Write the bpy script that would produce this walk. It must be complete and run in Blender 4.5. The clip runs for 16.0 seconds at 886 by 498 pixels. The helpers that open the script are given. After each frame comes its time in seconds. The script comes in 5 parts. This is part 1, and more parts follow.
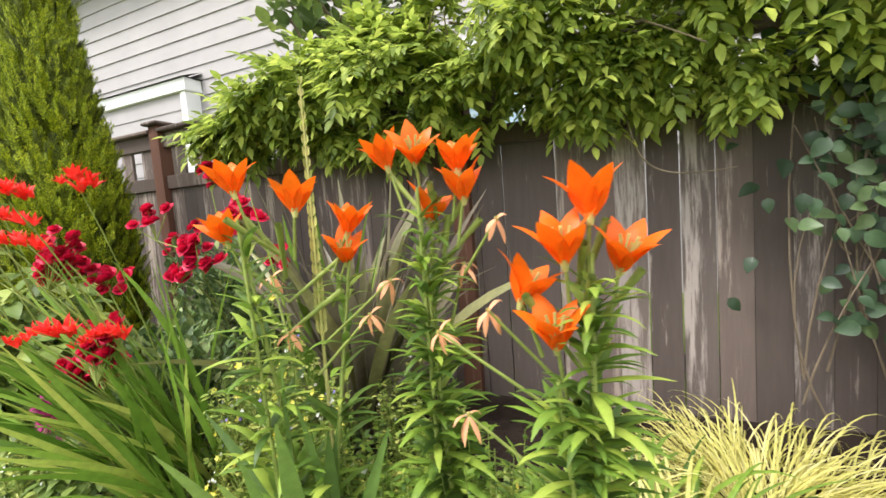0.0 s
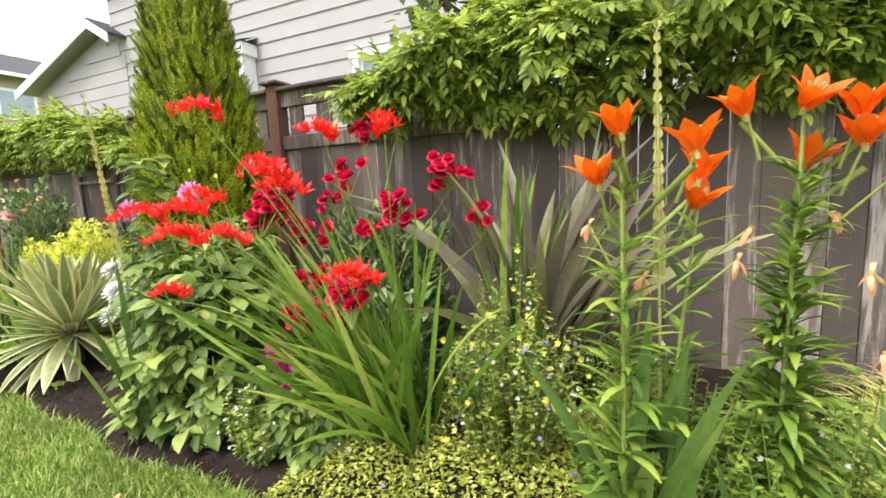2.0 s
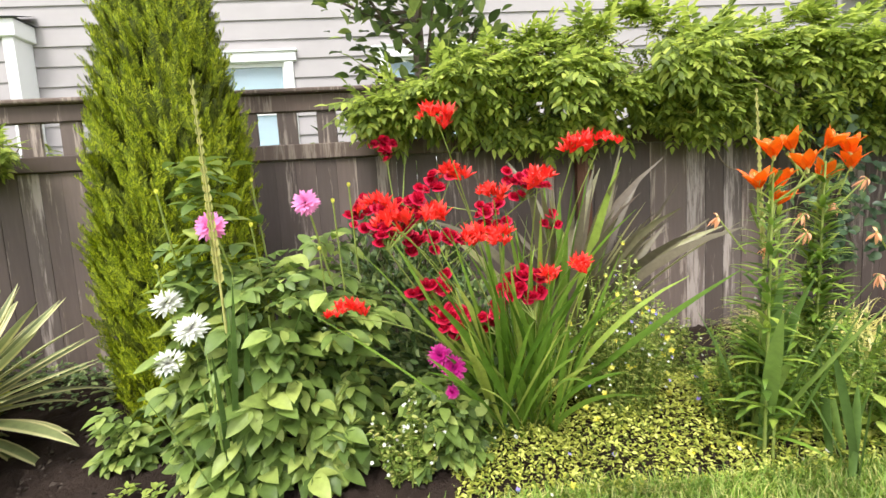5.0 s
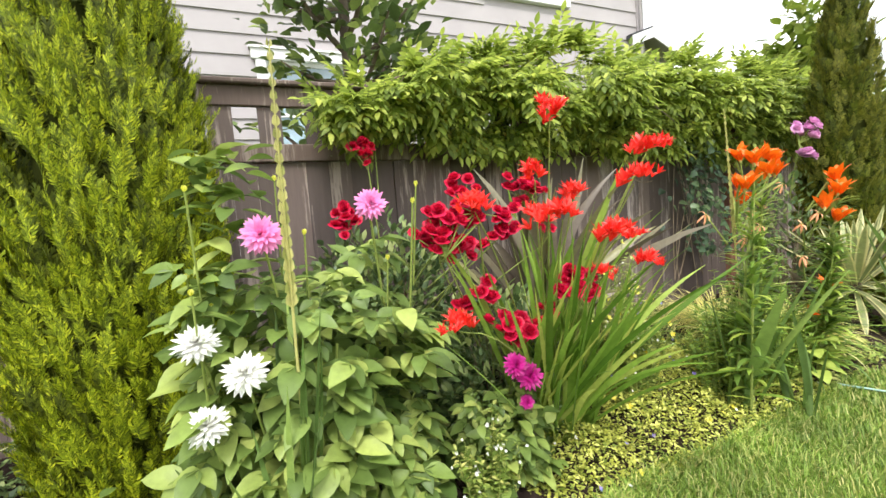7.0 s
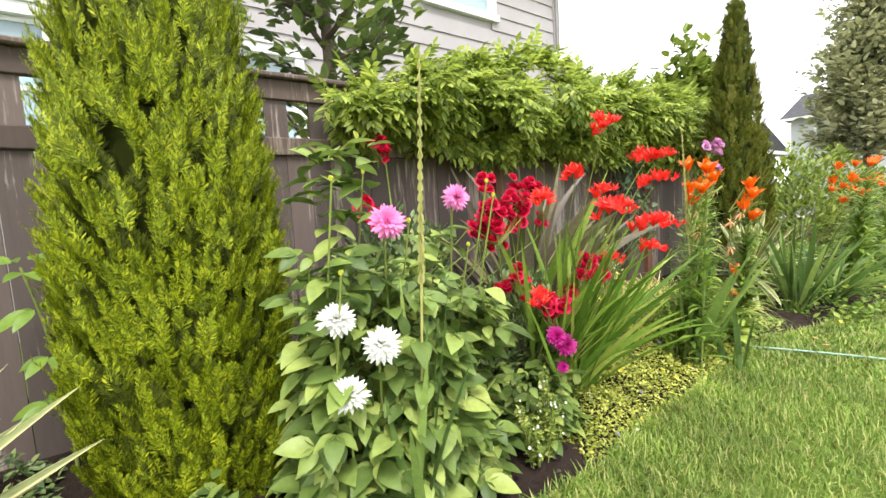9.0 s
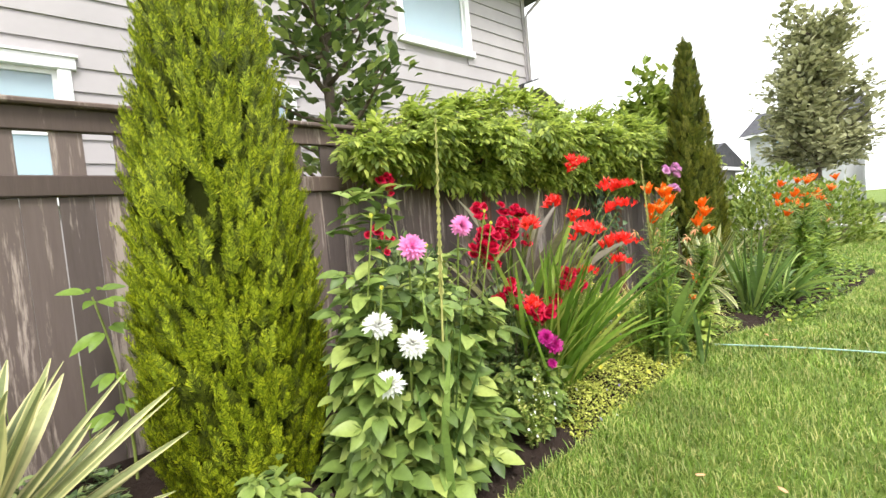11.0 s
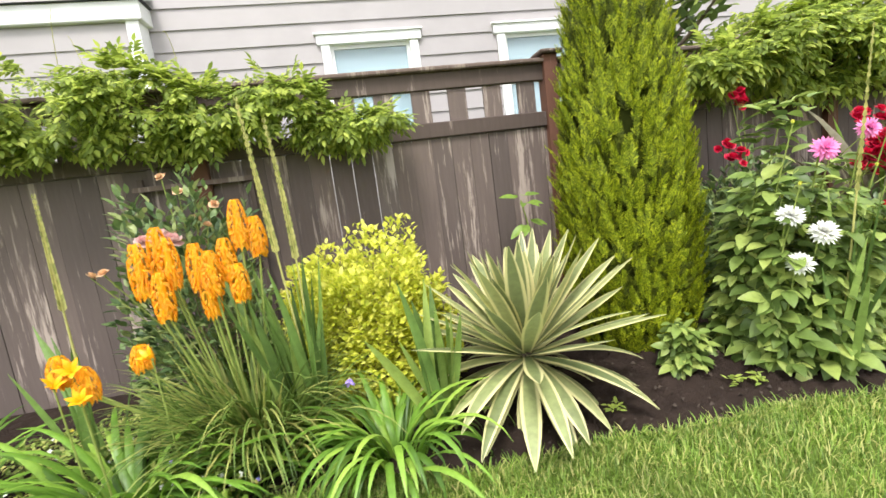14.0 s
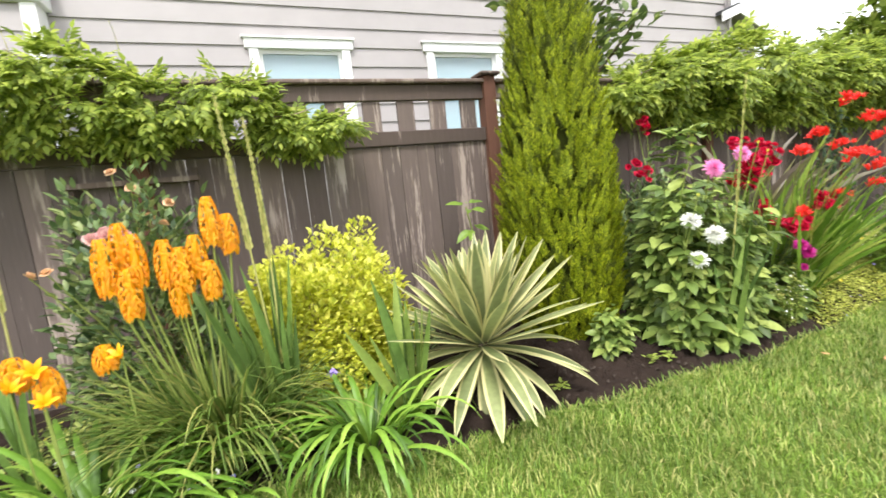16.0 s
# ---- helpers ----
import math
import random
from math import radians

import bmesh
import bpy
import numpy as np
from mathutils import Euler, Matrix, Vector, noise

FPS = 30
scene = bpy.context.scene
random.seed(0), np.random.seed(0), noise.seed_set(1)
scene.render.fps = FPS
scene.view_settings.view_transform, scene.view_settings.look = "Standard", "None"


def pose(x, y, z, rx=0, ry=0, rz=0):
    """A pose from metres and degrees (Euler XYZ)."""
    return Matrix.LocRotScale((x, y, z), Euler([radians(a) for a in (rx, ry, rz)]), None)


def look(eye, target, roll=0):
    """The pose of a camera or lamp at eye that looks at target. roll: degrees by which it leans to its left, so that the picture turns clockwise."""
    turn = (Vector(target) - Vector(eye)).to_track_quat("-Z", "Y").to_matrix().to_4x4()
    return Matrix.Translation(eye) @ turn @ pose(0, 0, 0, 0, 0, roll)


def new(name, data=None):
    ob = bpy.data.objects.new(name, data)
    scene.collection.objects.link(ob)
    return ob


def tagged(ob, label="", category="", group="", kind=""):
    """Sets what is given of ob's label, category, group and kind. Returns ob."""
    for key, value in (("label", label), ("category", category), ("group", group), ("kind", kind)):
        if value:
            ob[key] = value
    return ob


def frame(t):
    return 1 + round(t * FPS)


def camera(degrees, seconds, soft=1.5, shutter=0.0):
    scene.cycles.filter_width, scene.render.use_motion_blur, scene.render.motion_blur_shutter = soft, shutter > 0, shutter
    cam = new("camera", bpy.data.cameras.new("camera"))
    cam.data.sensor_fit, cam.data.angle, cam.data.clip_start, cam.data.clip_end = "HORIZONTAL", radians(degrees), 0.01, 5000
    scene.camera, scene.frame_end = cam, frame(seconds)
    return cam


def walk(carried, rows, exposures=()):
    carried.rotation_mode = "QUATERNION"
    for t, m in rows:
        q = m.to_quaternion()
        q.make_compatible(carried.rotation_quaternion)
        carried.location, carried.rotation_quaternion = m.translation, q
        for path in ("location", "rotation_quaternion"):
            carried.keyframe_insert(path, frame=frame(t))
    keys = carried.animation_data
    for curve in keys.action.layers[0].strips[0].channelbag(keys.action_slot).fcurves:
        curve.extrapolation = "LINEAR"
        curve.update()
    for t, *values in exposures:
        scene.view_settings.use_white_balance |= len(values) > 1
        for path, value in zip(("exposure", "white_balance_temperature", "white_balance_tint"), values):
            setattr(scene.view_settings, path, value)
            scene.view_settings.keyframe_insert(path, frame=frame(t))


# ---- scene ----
cam = camera(90.6, 16.0, shutter=0.25)
PATH = [
    (0, (3.47, -2.333, 1.022), (2.652, -0.515, 0.854), -4.3),
    (0.5, (3.276, -2.352, 1.003), (2.419, -0.552, 0.844), -4.5),
    (1, (3.045, -2.406, 1.017), (2.091, -0.657, 0.838), -7.2),
    (1.5, (2.879, -2.537, 1.007), (1.878, -0.815, 0.83), -3.3),
    (2, (2.703, -2.709, 0.992), (1.864, -0.913, 0.727), -2.6),
    (2.5, (2.51, -2.8, 0.958), (1.615, -1.03, 0.699), -0.9),
    (3, (2.227, -2.922, 0.972), (1.441, -1.095, 0.763), -1.8),
    (3.5, (1.967, -3.075, 0.964), (1.379, -1.171, 0.793), -1.1),
    (4, (1.728, -3.165, 0.972), (1.421, -1.199, 0.771), -1.5),
    (6.5, (0.761, -2.996, 1.014), (1.387, -1.105, 0.837), -4.9),
    (7, (0.534, -2.821, 0.988), (1.37, -1.012, 0.821), -4.4),
    (7.5, (0.348, -2.704, 1.001), (1.341, -0.983, 0.773), -3.2),
    (8, (0.183, -2.646, 1.002), (1.293, -0.992, 0.821), -3.7),
    (8.5, (0.041, -2.629, 1.01), (1.206, -1.014, 0.825), -4.1),
    (9, (-0.103, -2.691, 1.003), (1.108, -1.111, 0.808), -3.4),
    (11.5, (-0.554, -2.942, 1.038), (0.741, -1.421, 0.947), -5.5),
    (12, (-0.726, -2.982, 1.036), (0.453, -1.371, 0.908), -4.7),
    (12.5, (-0.921, -3.051, 1.01), (0.08, -1.332, 0.801), -3.3),
    (13, (-1.041, -3.085, 1.001), (-0.163, -1.307, 0.744), -2.1),
    (13.5, (-1.251, -3.075, 1.008), (-0.587, -1.208, 0.736), -4.8),
    (14, (-1.487, -3.11, 1.021), (-1.118, -1.165, 0.739), -7.5),
    (14.5, (-1.638, -3.187, 1.016), (-1.121, -1.278, 0.718), -9.3),
    (15, (-1.651, -3.226, 1.017), (-0.845, -1.418, 0.736), -8.3),
    (15.5, (-1.677, -3.233, 1.017), (-0.773, -1.469, 0.749), -7.5),
    (16, (-1.777, -3.206, 1.006), (-1.03, -1.371, 0.737), -6.0),
]
walk(cam, [(t, look(eye, target, roll)) for t, eye, target, roll in PATH])

# ---- light: bright overcast day ----
world = bpy.data.worlds.new("overcast_sky")
scene.world = world
world.use_nodes = True
wn, wl = world.node_tree.nodes, world.node_tree.links
sky = wn.new("ShaderNodeTexSky")
sky.sky_type, sky.sun_disc = "NISHITA", False
sky.sun_elevation, sky.sun_rotation = radians(55), radians(200)
sky.air_density, sky.dust_density = 1.0, 4.0
veil = wn.new("ShaderNodeMix")
veil.data_type = "RGBA"
veil.inputs[0].default_value = 0.9
veil.inputs[7].default_value = (17.5, 17.8, 18.3, 1)
wl.new(sky.outputs[0], veil.inputs[6])
wl.new(veil.outputs[2], wn["Background"].inputs[0])
wn["Background"].inputs[1].default_value = 0.09
sun = new("sun", bpy.data.lights.new("sun", "SUN"))
sun.data.energy, sun.data.angle, sun.data.color = 2.5, radians(16), (1, 0.97, 0.92)
sun.matrix_world = look((-2, -8, 14), (1, 0, 0))
scene.view_settings.exposure = 0.71

rng = np.random.default_rng(7)
U = rng.uniform


# ---- materials ----
def mat(name, base, rough=0.6, spec=0.5, metal=0.0):
    m = bpy.data.materials.new(name)
    m.use_nodes = True
    b = m.node_tree.nodes["Principled BSDF"]
    b.inputs["Base Color"].default_value = (*base, 1)
    b.inputs["Roughness"].default_value = rough
    b.inputs["Specular IOR Level"].default_value = spec
    b.inputs["Metallic"].default_value = metal
    return m


def node(m, kind, **sets):
    n = m.node_tree.nodes.new(kind)
    for k, v in sets.items():
        n.inputs[k].default_value = v
    return n


def ramp(m, source, stops):
    r = m.node_tree.nodes.new("ShaderNodeValToRGB")
    e = r.color_ramp.elements
    while len(e) < len(stops):
        e.new(0.5)
    for el, (p, c) in zip(e, stops):
        el.position, el.color = p, (*c, 1)
    m.node_tree.links.new(source, r.inputs[0])
    return r.outputs[0]


def mixed(m, fac, a, b, mode="MIX"):
    x = m.node_tree.nodes.new("ShaderNodeMix")
    x.data_type, x.blend_type = "RGBA", mode
    for slot, v in ((0, fac), (6, a), (7, b)):
        if isinstance(v, (int, float)):
            x.inputs[slot].default_value = v
        elif isinstance(v, tuple):
            x.inputs[slot].default_value = (*v, 1)
        else:
            m.node_tree.links.new(v, x.inputs[slot])
    return x.outputs[2]


def coords(m, scale=(1, 1, 1), kind="Object"):
    tc = m.node_tree.nodes.new("ShaderNodeTexCoord")
    mp = node(m, "ShaderNodeMapping", Scale=scale)
    m.node_tree.links.new(tc.outputs[kind], mp.inputs[0])
    return mp.outputs[0]


def noisy(m, vec, scale, detail=4.0, rough=0.6):
    n = node(m, "ShaderNodeTexNoise", Scale=scale, Detail=detail, Roughness=rough)
    m.node_tree.links.new(vec, n.inputs["Vector"])
    return n.outputs["Fac"]


def base_to(m, colour):
    m.node_tree.links.new(colour, m.node_tree.nodes["Principled BSDF"].inputs["Base Color"])


def bump(m, height, strength=0.3, distance=0.01):
    b = node(m, "ShaderNodeBump", Strength=strength, Distance=distance)
    m.node_tree.links.new(height, b.inputs["Height"])
    m.node_tree.links.new(b.outputs[0], m.node_tree.nodes["Principled BSDF"].inputs["Normal"])


def petal_or_leaf(name, stops, rough=0.5, through_light=0.35, grain=30.0, spec=0.4, per_object=False, lift=1.25, mottle=0.35):
    """Thin living tissue: colour varies leaf by leaf and over the blade, light passes through."""
    m = mat(name, (0.1, 0.1, 0.1), rough, spec)
    if per_object:
        rnd = m.node_tree.nodes.new("ShaderNodeObjectInfo").outputs["Random"]
    else:
        rnd = m.node_tree.nodes.new("ShaderNodeNewGeometry").outputs["Random Per Island"]
    col = ramp(m, rnd, [(p, tuple(min(0.95, c * lift) for c in rgb)) for p, rgb in stops])
    vec = coords(m)
    n = noisy(m, vec, grain)
    col = mixed(m, mottle, col, ramp(m, n, [(0.3, (0.45, 0.45, 0.45)), (0.7, (1.3, 1.3, 1.2))]), "MULTIPLY")
    base_to(m, col)
    bump(m, noisy(m, vec, grain * 3, 2.0), 0.25, 0.003)
    tr = m.node_tree.nodes.new("ShaderNodeBsdfTranslucent")
    m.node_tree.links.new(col, tr.inputs[0])
    mx = m.node_tree.nodes.new("ShaderNodeMixShader")
    mx.inputs[0].default_value = through_light
    out = m.node_tree.nodes["Material Output"]
    m.node_tree.links.new(m.node_tree.nodes["Principled BSDF"].outputs[0], mx.inputs[1])
    m.node_tree.links.new(tr.outputs[0], mx.inputs[2])
    m.node_tree.links.new(mx.outputs[0], out.inputs[0])
    return m


def greens(a, b, c=None):
    a, b, c = ((q[0] * 1.20, q[1] * 0.97, q[2] * 1.05) if q and q[1] > q[0] and q[1] > q[2] else q for q in (a, b, c))
    a = tuple(v * 0.72 for v in a) if a[1] > a[0] else a
    return [(0.0, a), (0.6, b), (1.0, c or b)]


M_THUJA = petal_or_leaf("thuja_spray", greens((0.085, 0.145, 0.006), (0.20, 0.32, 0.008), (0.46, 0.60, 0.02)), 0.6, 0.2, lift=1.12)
# old growth, its green darkened further to put gap shade into the colour
M_THUJA_OLD_SHADED = petal_or_leaf("thuja_old_shaded_spray", greens((0.03, 0.055, 0.004), (0.08, 0.125, 0.006), (0.14, 0.20, 0.01)), 0.65, 0.15, lift=1.1)
# near-black green: deep shade between sprays painted into the core
M_THUJA_IN_SHADE = petal_or_leaf("thuja_inner_shade", greens((0.022, 0.034, 0.005), (0.04, 0.06, 0.008)), 0.9, 0.0, spec=0.1)
M_THUJA_DARK = petal_or_leaf("dark_thuja_spray", greens((0.06, 0.09, 0.01), (0.12, 0.16, 0.014), (0.22, 0.26, 0.03)), 0.6, 0.3)
M_VINE = petal_or_leaf("wisteria_leaf", greens((0.10, 0.18, 0.03), (0.215, 0.34, 0.055), (0.38, 0.52, 0.10)), 0.5, 0.52, lift=1.36)
M_DAHLIA = petal_or_leaf("dahlia_leaf", greens((0.08, 0.165, 0.035), (0.165, 0.29, 0.062), (0.31, 0.45, 0.11)), 0.45, 0.3, lift=1.12)
M_CLIMB = petal_or_leaf("climber_leaf", greens((0.025, 0.055, 0.028), (0.045, 0.10, 0.045), (0.10, 0.18, 0.07)), 0.4, 0.2)
M_TREE = petal_or_leaf("magnolia_leaf", greens((0.05, 0.10, 0.03), (0.10, 0.18, 0.05), (0.24, 0.36, 0.09)), 0.45, 0.25, spec=0.4)
M_GOLD = petal_or_leaf("gold_leaf", greens((0.44, 0.62, 0.05), (0.66, 0.82, 0.11), (0.78, 0.90, 0.24)), 0.5, 0.5, lift=1.05)
M_STRAP = petal_or_leaf("strap_leaf", greens((0.07, 0.18, 0.02), (0.15, 0.33, 0.03), (0.27, 0.46, 0.06)), 0.38, 0.3)
M_SWORD = petal_or_leaf("sword_leaf", greens((0.07, 0.15, 0.035), (0.13, 0.26, 0.06), (0.24, 0.38, 0.09)), 0.42, 0.3, per_object=True)
M_CROCO = petal_or_leaf("crocosmia_leaf", greens((0.08, 0.20, 0.02), (0.18, 0.36, 0.05), (0.34, 0.46, 0.10)), 0.42, 0.35, per_object=True)
M_PHORM = petal_or_leaf("bronze_leaf", greens((0.12, 0.095, 0.075), (0.17, 0.15, 0.10), (0.22, 0.27, 0.10)), 0.4, 0.2, per_object=True)
M_FINE = petal_or_leaf("poker_leaf", greens((0.06, 0.13, 0.02), (0.12, 0.22, 0.04), (0.30, 0.36, 0.10)), 0.5, 0.3)
M_ROSELEAF = petal_or_leaf("rose_leaf", greens((0.06, 0.13, 0.05), (0.12, 0.22, 0.07), (0.24, 0.34, 0.12)), 0.4, 0.25)
M_LILYLEAF = petal_or_leaf("lily_leaf", greens((0.07, 0.16, 0.03), (0.15, 0.29, 0.04), (0.28, 0.42, 0.07)), 0.42, 0.35, lift=1.3)
M_COVER = petal_or_leaf("ground_cover_leaf", greens((0.12, 0.21, 0.03), (0.28, 0.36, 0.06), (0.55, 0.55, 0.16)), 0.5, 0.35, lift=1.55)
M_SNAP = petal_or_leaf("toadflax_leaf", greens((0.09, 0.18, 0.03), (0.19, 0.31, 0.06), (0.38, 0.45, 0.14)), 0.5, 0.35, lift=1.45)
M_GOLDGRASS = petal_or_leaf("gold_grass", greens((0.44, 0.42, 0.12), (0.62, 0.57, 0.20), (0.74, 0.68, 0.36)), 0.5, 0.35)
M_HOSTA = petal_or_leaf("broad_leaf", greens((0.14, 0.28, 0.05), (0.28, 0.42, 0.08)), 0.45, 0.3)
M_STEM = petal_or_leaf("stem", greens((0.10, 0.18, 0.03), (0.18, 0.27, 0.06)), 0.6, 0.05)
M_SPIKE = petal_or_leaf("bud_spike", greens((0.22, 0.30, 0.07), (0.36, 0.42, 0.14)), 0.5, 0.2)
M_GRASS = petal_or_leaf("grass_blade", greens((0.09, 0.20, 0.025), (0.18, 0.34, 0.05), (0.42, 0.48, 0.18)), 0.5, 0.35, grain=2.2, mottle=0.75)
M_FARTREE = petal_or_leaf("street_tree_leaf", greens((0.19, 0.25, 0.12), (0.30, 0.37, 0.19)), 0.6, 0.35)
M_HEDGE = petal_or_leaf("hedge_leaf", greens((0.09, 0.18, 0.02), (0.19, 0.32, 0.04), (0.32, 0.44, 0.10)), 0.5, 0.3, lift=1.0)
M_LILY = petal_or_leaf("lily_petal", greens((0.80, 0.10, 0.005), (0.95, 0.17, 0.008)), 0.4, 0.35, lift=1.0)
M_LILYFADE = petal_or_leaf("faded_lily_petal", greens((0.80, 0.24, 0.10), (0.82, 0.38, 0.22)), 0.5, 0.35)
M_ROSE = petal_or_leaf("rose_petal", greens((0.42, 0.004, 0.03), (0.68, 0.008, 0.06), (0.84, 0.025, 0.11)), 0.45, 0.25, lift=1.0)
M_CROCOFL = petal_or_leaf("crocosmia_petal", greens((0.80, 0.018, 0.018), (0.93, 0.045, 0.032)), 0.4, 0.3, lift=1.0)
M_PINK = petal_or_leaf("pink_petal", greens((0.75, 0.12, 0.42), (0.88, 0.30, 0.62)), 0.45, 0.3, lift=1.0)
M_WHITE = petal_or_leaf("white_petal", greens((0.80, 0.80, 0.74), (0.86, 0.86, 0.82)), 0.45, 0.3, lift=1.0)
M_MAGENTA = petal_or_leaf("magenta_petal", greens((0.26, 0.006, 0.13), (0.45, 0.015, 0.22)), 0.45, 0.25)
M_BLUSH = petal_or_leaf("blush_petal", greens((0.75, 0.40, 0.42), (0.82, 0.58, 0.55)), 0.45, 0.3, lift=1.0)
M_LILAC = petal_or_leaf("lilac_petal", greens((0.62, 0.22, 0.52), (0.78, 0.42, 0.68)), 0.45, 0.3, lift=1.0)
M_FADED = petal_or_leaf("faded_bloom", greens((0.50, 0.28, 0.14), (0.66, 0.45, 0.28)), 0.6, 0.2)
M_POKER = petal_or_leaf("poker_floret", greens((0.95, 0.38, 0.004), (0.97, 0.50, 0.010)), 0.4, 0.3, lift=1.0)
M_YELLOW = petal_or_leaf("yellow_petal", greens((0.80, 0.66, 0.04), (0.85, 0.78, 0.16)), 0.45, 0.3, lift=1.0)
M_BLUE = petal_or_leaf("blue_petal", greens((0.25, 0.32, 0.75), (0.35, 0.25, 0.65)), 0.45, 0.3)


def yucca_leaf_material():
    m = petal_or_leaf("variegated_leaf", greens((0.13, 0.20, 0.08), (0.20, 0.28, 0.11), (0.27, 0.35, 0.14)), 0.42, 0.2, per_object=True)
    attr = m.node_tree.nodes.new("ShaderNodeAttribute")
    attr.attribute_name = "across"
    b = m.node_tree.nodes["Principled BSDF"]
    green = b.inputs["Base Color"].links[0].from_socket
    edge = ramp(m, attr.outputs["Fac"], [(0.50, (0, 0, 0)), (0.68, (1, 1, 1))])
    col = mixed(m, edge, green, (0.74, 0.68, 0.34))
    base_to(m, col)
    return m


M_YUCCA = yucca_leaf_material()


def paint_wood(name, dark, light, worn, bare=0.35):
    m = mat(name, dark, 0.75, 0.25)
    vec = coords(m, (14, 14, 1.2))
    rnd = m.node_tree.nodes.new("ShaderNodeObjectInfo").outputs["Random"]
    shift = m.node_tree.nodes.new("ShaderNodeVectorMath")
    shift.operation = "ADD"
    m.node_tree.links.new(vec, shift.inputs[0])
    comb = m.node_tree.nodes.new("ShaderNodeMath")
    comb.operation = "MULTIPLY"
    comb.inputs[1].default_value = 57.0
    m.node_tree.links.new(rnd, comb.inputs[0])
    m.node_tree.links.new(comb.outputs[0], shift.inputs[1])
    grain = noisy(m, shift.outputs[0], 3.0, 8.0, 0.7)
    coat = mixed(m, grain, dark, light)
    tone = ramp(m, rnd, [(0.0, (0.75, 0.75, 0.75)), (1.0, (1.25, 1.22, 1.2))])
    coat = mixed(m, 1.0, coat, tone, "MULTIPLY")
    big = noisy(m, shift.outputs[0], 0.8, 3.0, 0.5)
    add = m.node_tree.nodes.new("ShaderNodeMath")
    add.operation = "MULTIPLY"
    m.node_tree.links.new(grain, add.inputs[0])
    m.node_tree.links.new(big, add.inputs[1])
    lift = m.node_tree.nodes.new("ShaderNodeMath")
    lift.operation = "MULTIPLY_ADD"
    lift.inputs[1].default_value = 0.10
    m.node_tree.links.new(rnd, lift.inputs[0])
    m.node_tree.links.new(add.outputs[0], lift.inputs[2])
    wear = ramp(m, lift.outputs[0], [(bare, (0, 0, 0)), (bare + 0.08, (0.75, 0.75, 0.75))])
    base_to(m, mixed(m, wear, coat, worn))
    bump(m, grain, 0.5, 0.004)
    return m


M_FENCE = paint_wood("brown_stained_wood", (0.100, 0.077, 0.070), (0.165, 0.130, 0.118), (0.46, 0.38, 0.33))
M_RAIL = paint_wood("brown_rail_wood", (0.088, 0.064, 0.055), (0.140, 0.105, 0.090), (0.32, 0.26, 0.22))
M_WORN = paint_wood("peeling_worn_wood", (0.115, 0.09, 0.083), (0.20, 0.165, 0.15), (0.48, 0.41, 0.38), 0.285)
M_POST = paint_wood("red_brown_post", (0.14, 0.060, 0.040), (0.22, 0.105, 0.070), (0.30, 0.20, 0.15))


def weathered(name, base, amount=0.12, rough=0.6, scale=1.5, fine=40.0, relief=0.1):
    m = mat(name, base, rough, 0.4)
    vec = coords(m)
    a = noisy(m, vec, scale)
    f = noisy(m, vec, fine, 3.0)
    lo, hi = 1 - amount, 1 + amount
    col = mixed(m, 1.0, base, ramp(m, a, [(0.3, (lo, lo, lo)), (0.7, (hi, hi, hi))]), "MULTIPLY")
    base_to(m, col)
    bump(m, f, relief, 0.003)
    return m


M_SIDING = weathered("grey_siding_paint", (0.375, 0.345, 0.35), 0.06, 0.55)
M_TRIM = weathered("white_trim_paint", (0.80, 0.80, 0.80), 0.03, 0.45)
M_ROOF = weathered("dark_shingle", (0.055, 0.055, 0.062), 0.3, 0.9, 4.0, 25.0, 0.6)
M_BEIGE = weathered("beige_siding", (0.42, 0.36, 0.27), 0.08, 0.6)
M_WHITESIDE = weathered("pale_siding", (0.55, 0.56, 0.58), 0.06, 0.6)
M_BARK = weathered("bark", (0.13, 0.10, 0.075), 0.35, 0.9, 8.0, 60.0, 0.8)
M_TWIG = weathered("vine_wood", (0.22, 0.17, 0.12), 0.3, 0.85, 10.0, 60.0, 0.6)
M_ROAD = weathered("asphalt", (0.16, 0.16, 0.165), 0.2, 0.9, 2.0, 80.0, 0.4)
M_CONC = weathered("concrete", (0.45, 0.44, 0.42), 0.12, 0.85, 2.0, 50.0, 0.3)
M_HOSE = weathered("green_hose_rubber", (0.30, 0.46, 0.38), 0.1, 0.4)
M_BLIND = weathered("pale_blue_blind", (0.45, 0.60, 0.66), 0.04, 0.6)
M_GLASS = mat("window_glass", (0.55, 0.68, 0.74), 0.04, 0.8)
M_GLASS.node_tree.nodes["Principled BSDF"].inputs["Transmission Weight"].default_value = 0.55


def soil_material():
    m = mat("dark_soil", (0.05, 0.036, 0.028), 0.95, 0.15)
    vec = coords(m)
    a, f = noisy(m, vec, 5.0, 6.0, 0.7), noisy(m, vec, 60.0, 6.0, 0.75)
    col = mixed(m, a, (0.018, 0.012, 0.010), (0.062, 0.042, 0.033))
    col = mixed(m, ramp(m, f, [(0.60, (0, 0, 0)), (0.75, (0.5, 0.5, 0.5))]), col, (0.16, 0.12, 0.09))
    base_to(m, col)
    bump(m, f, 1.0, 0.02)
    return m


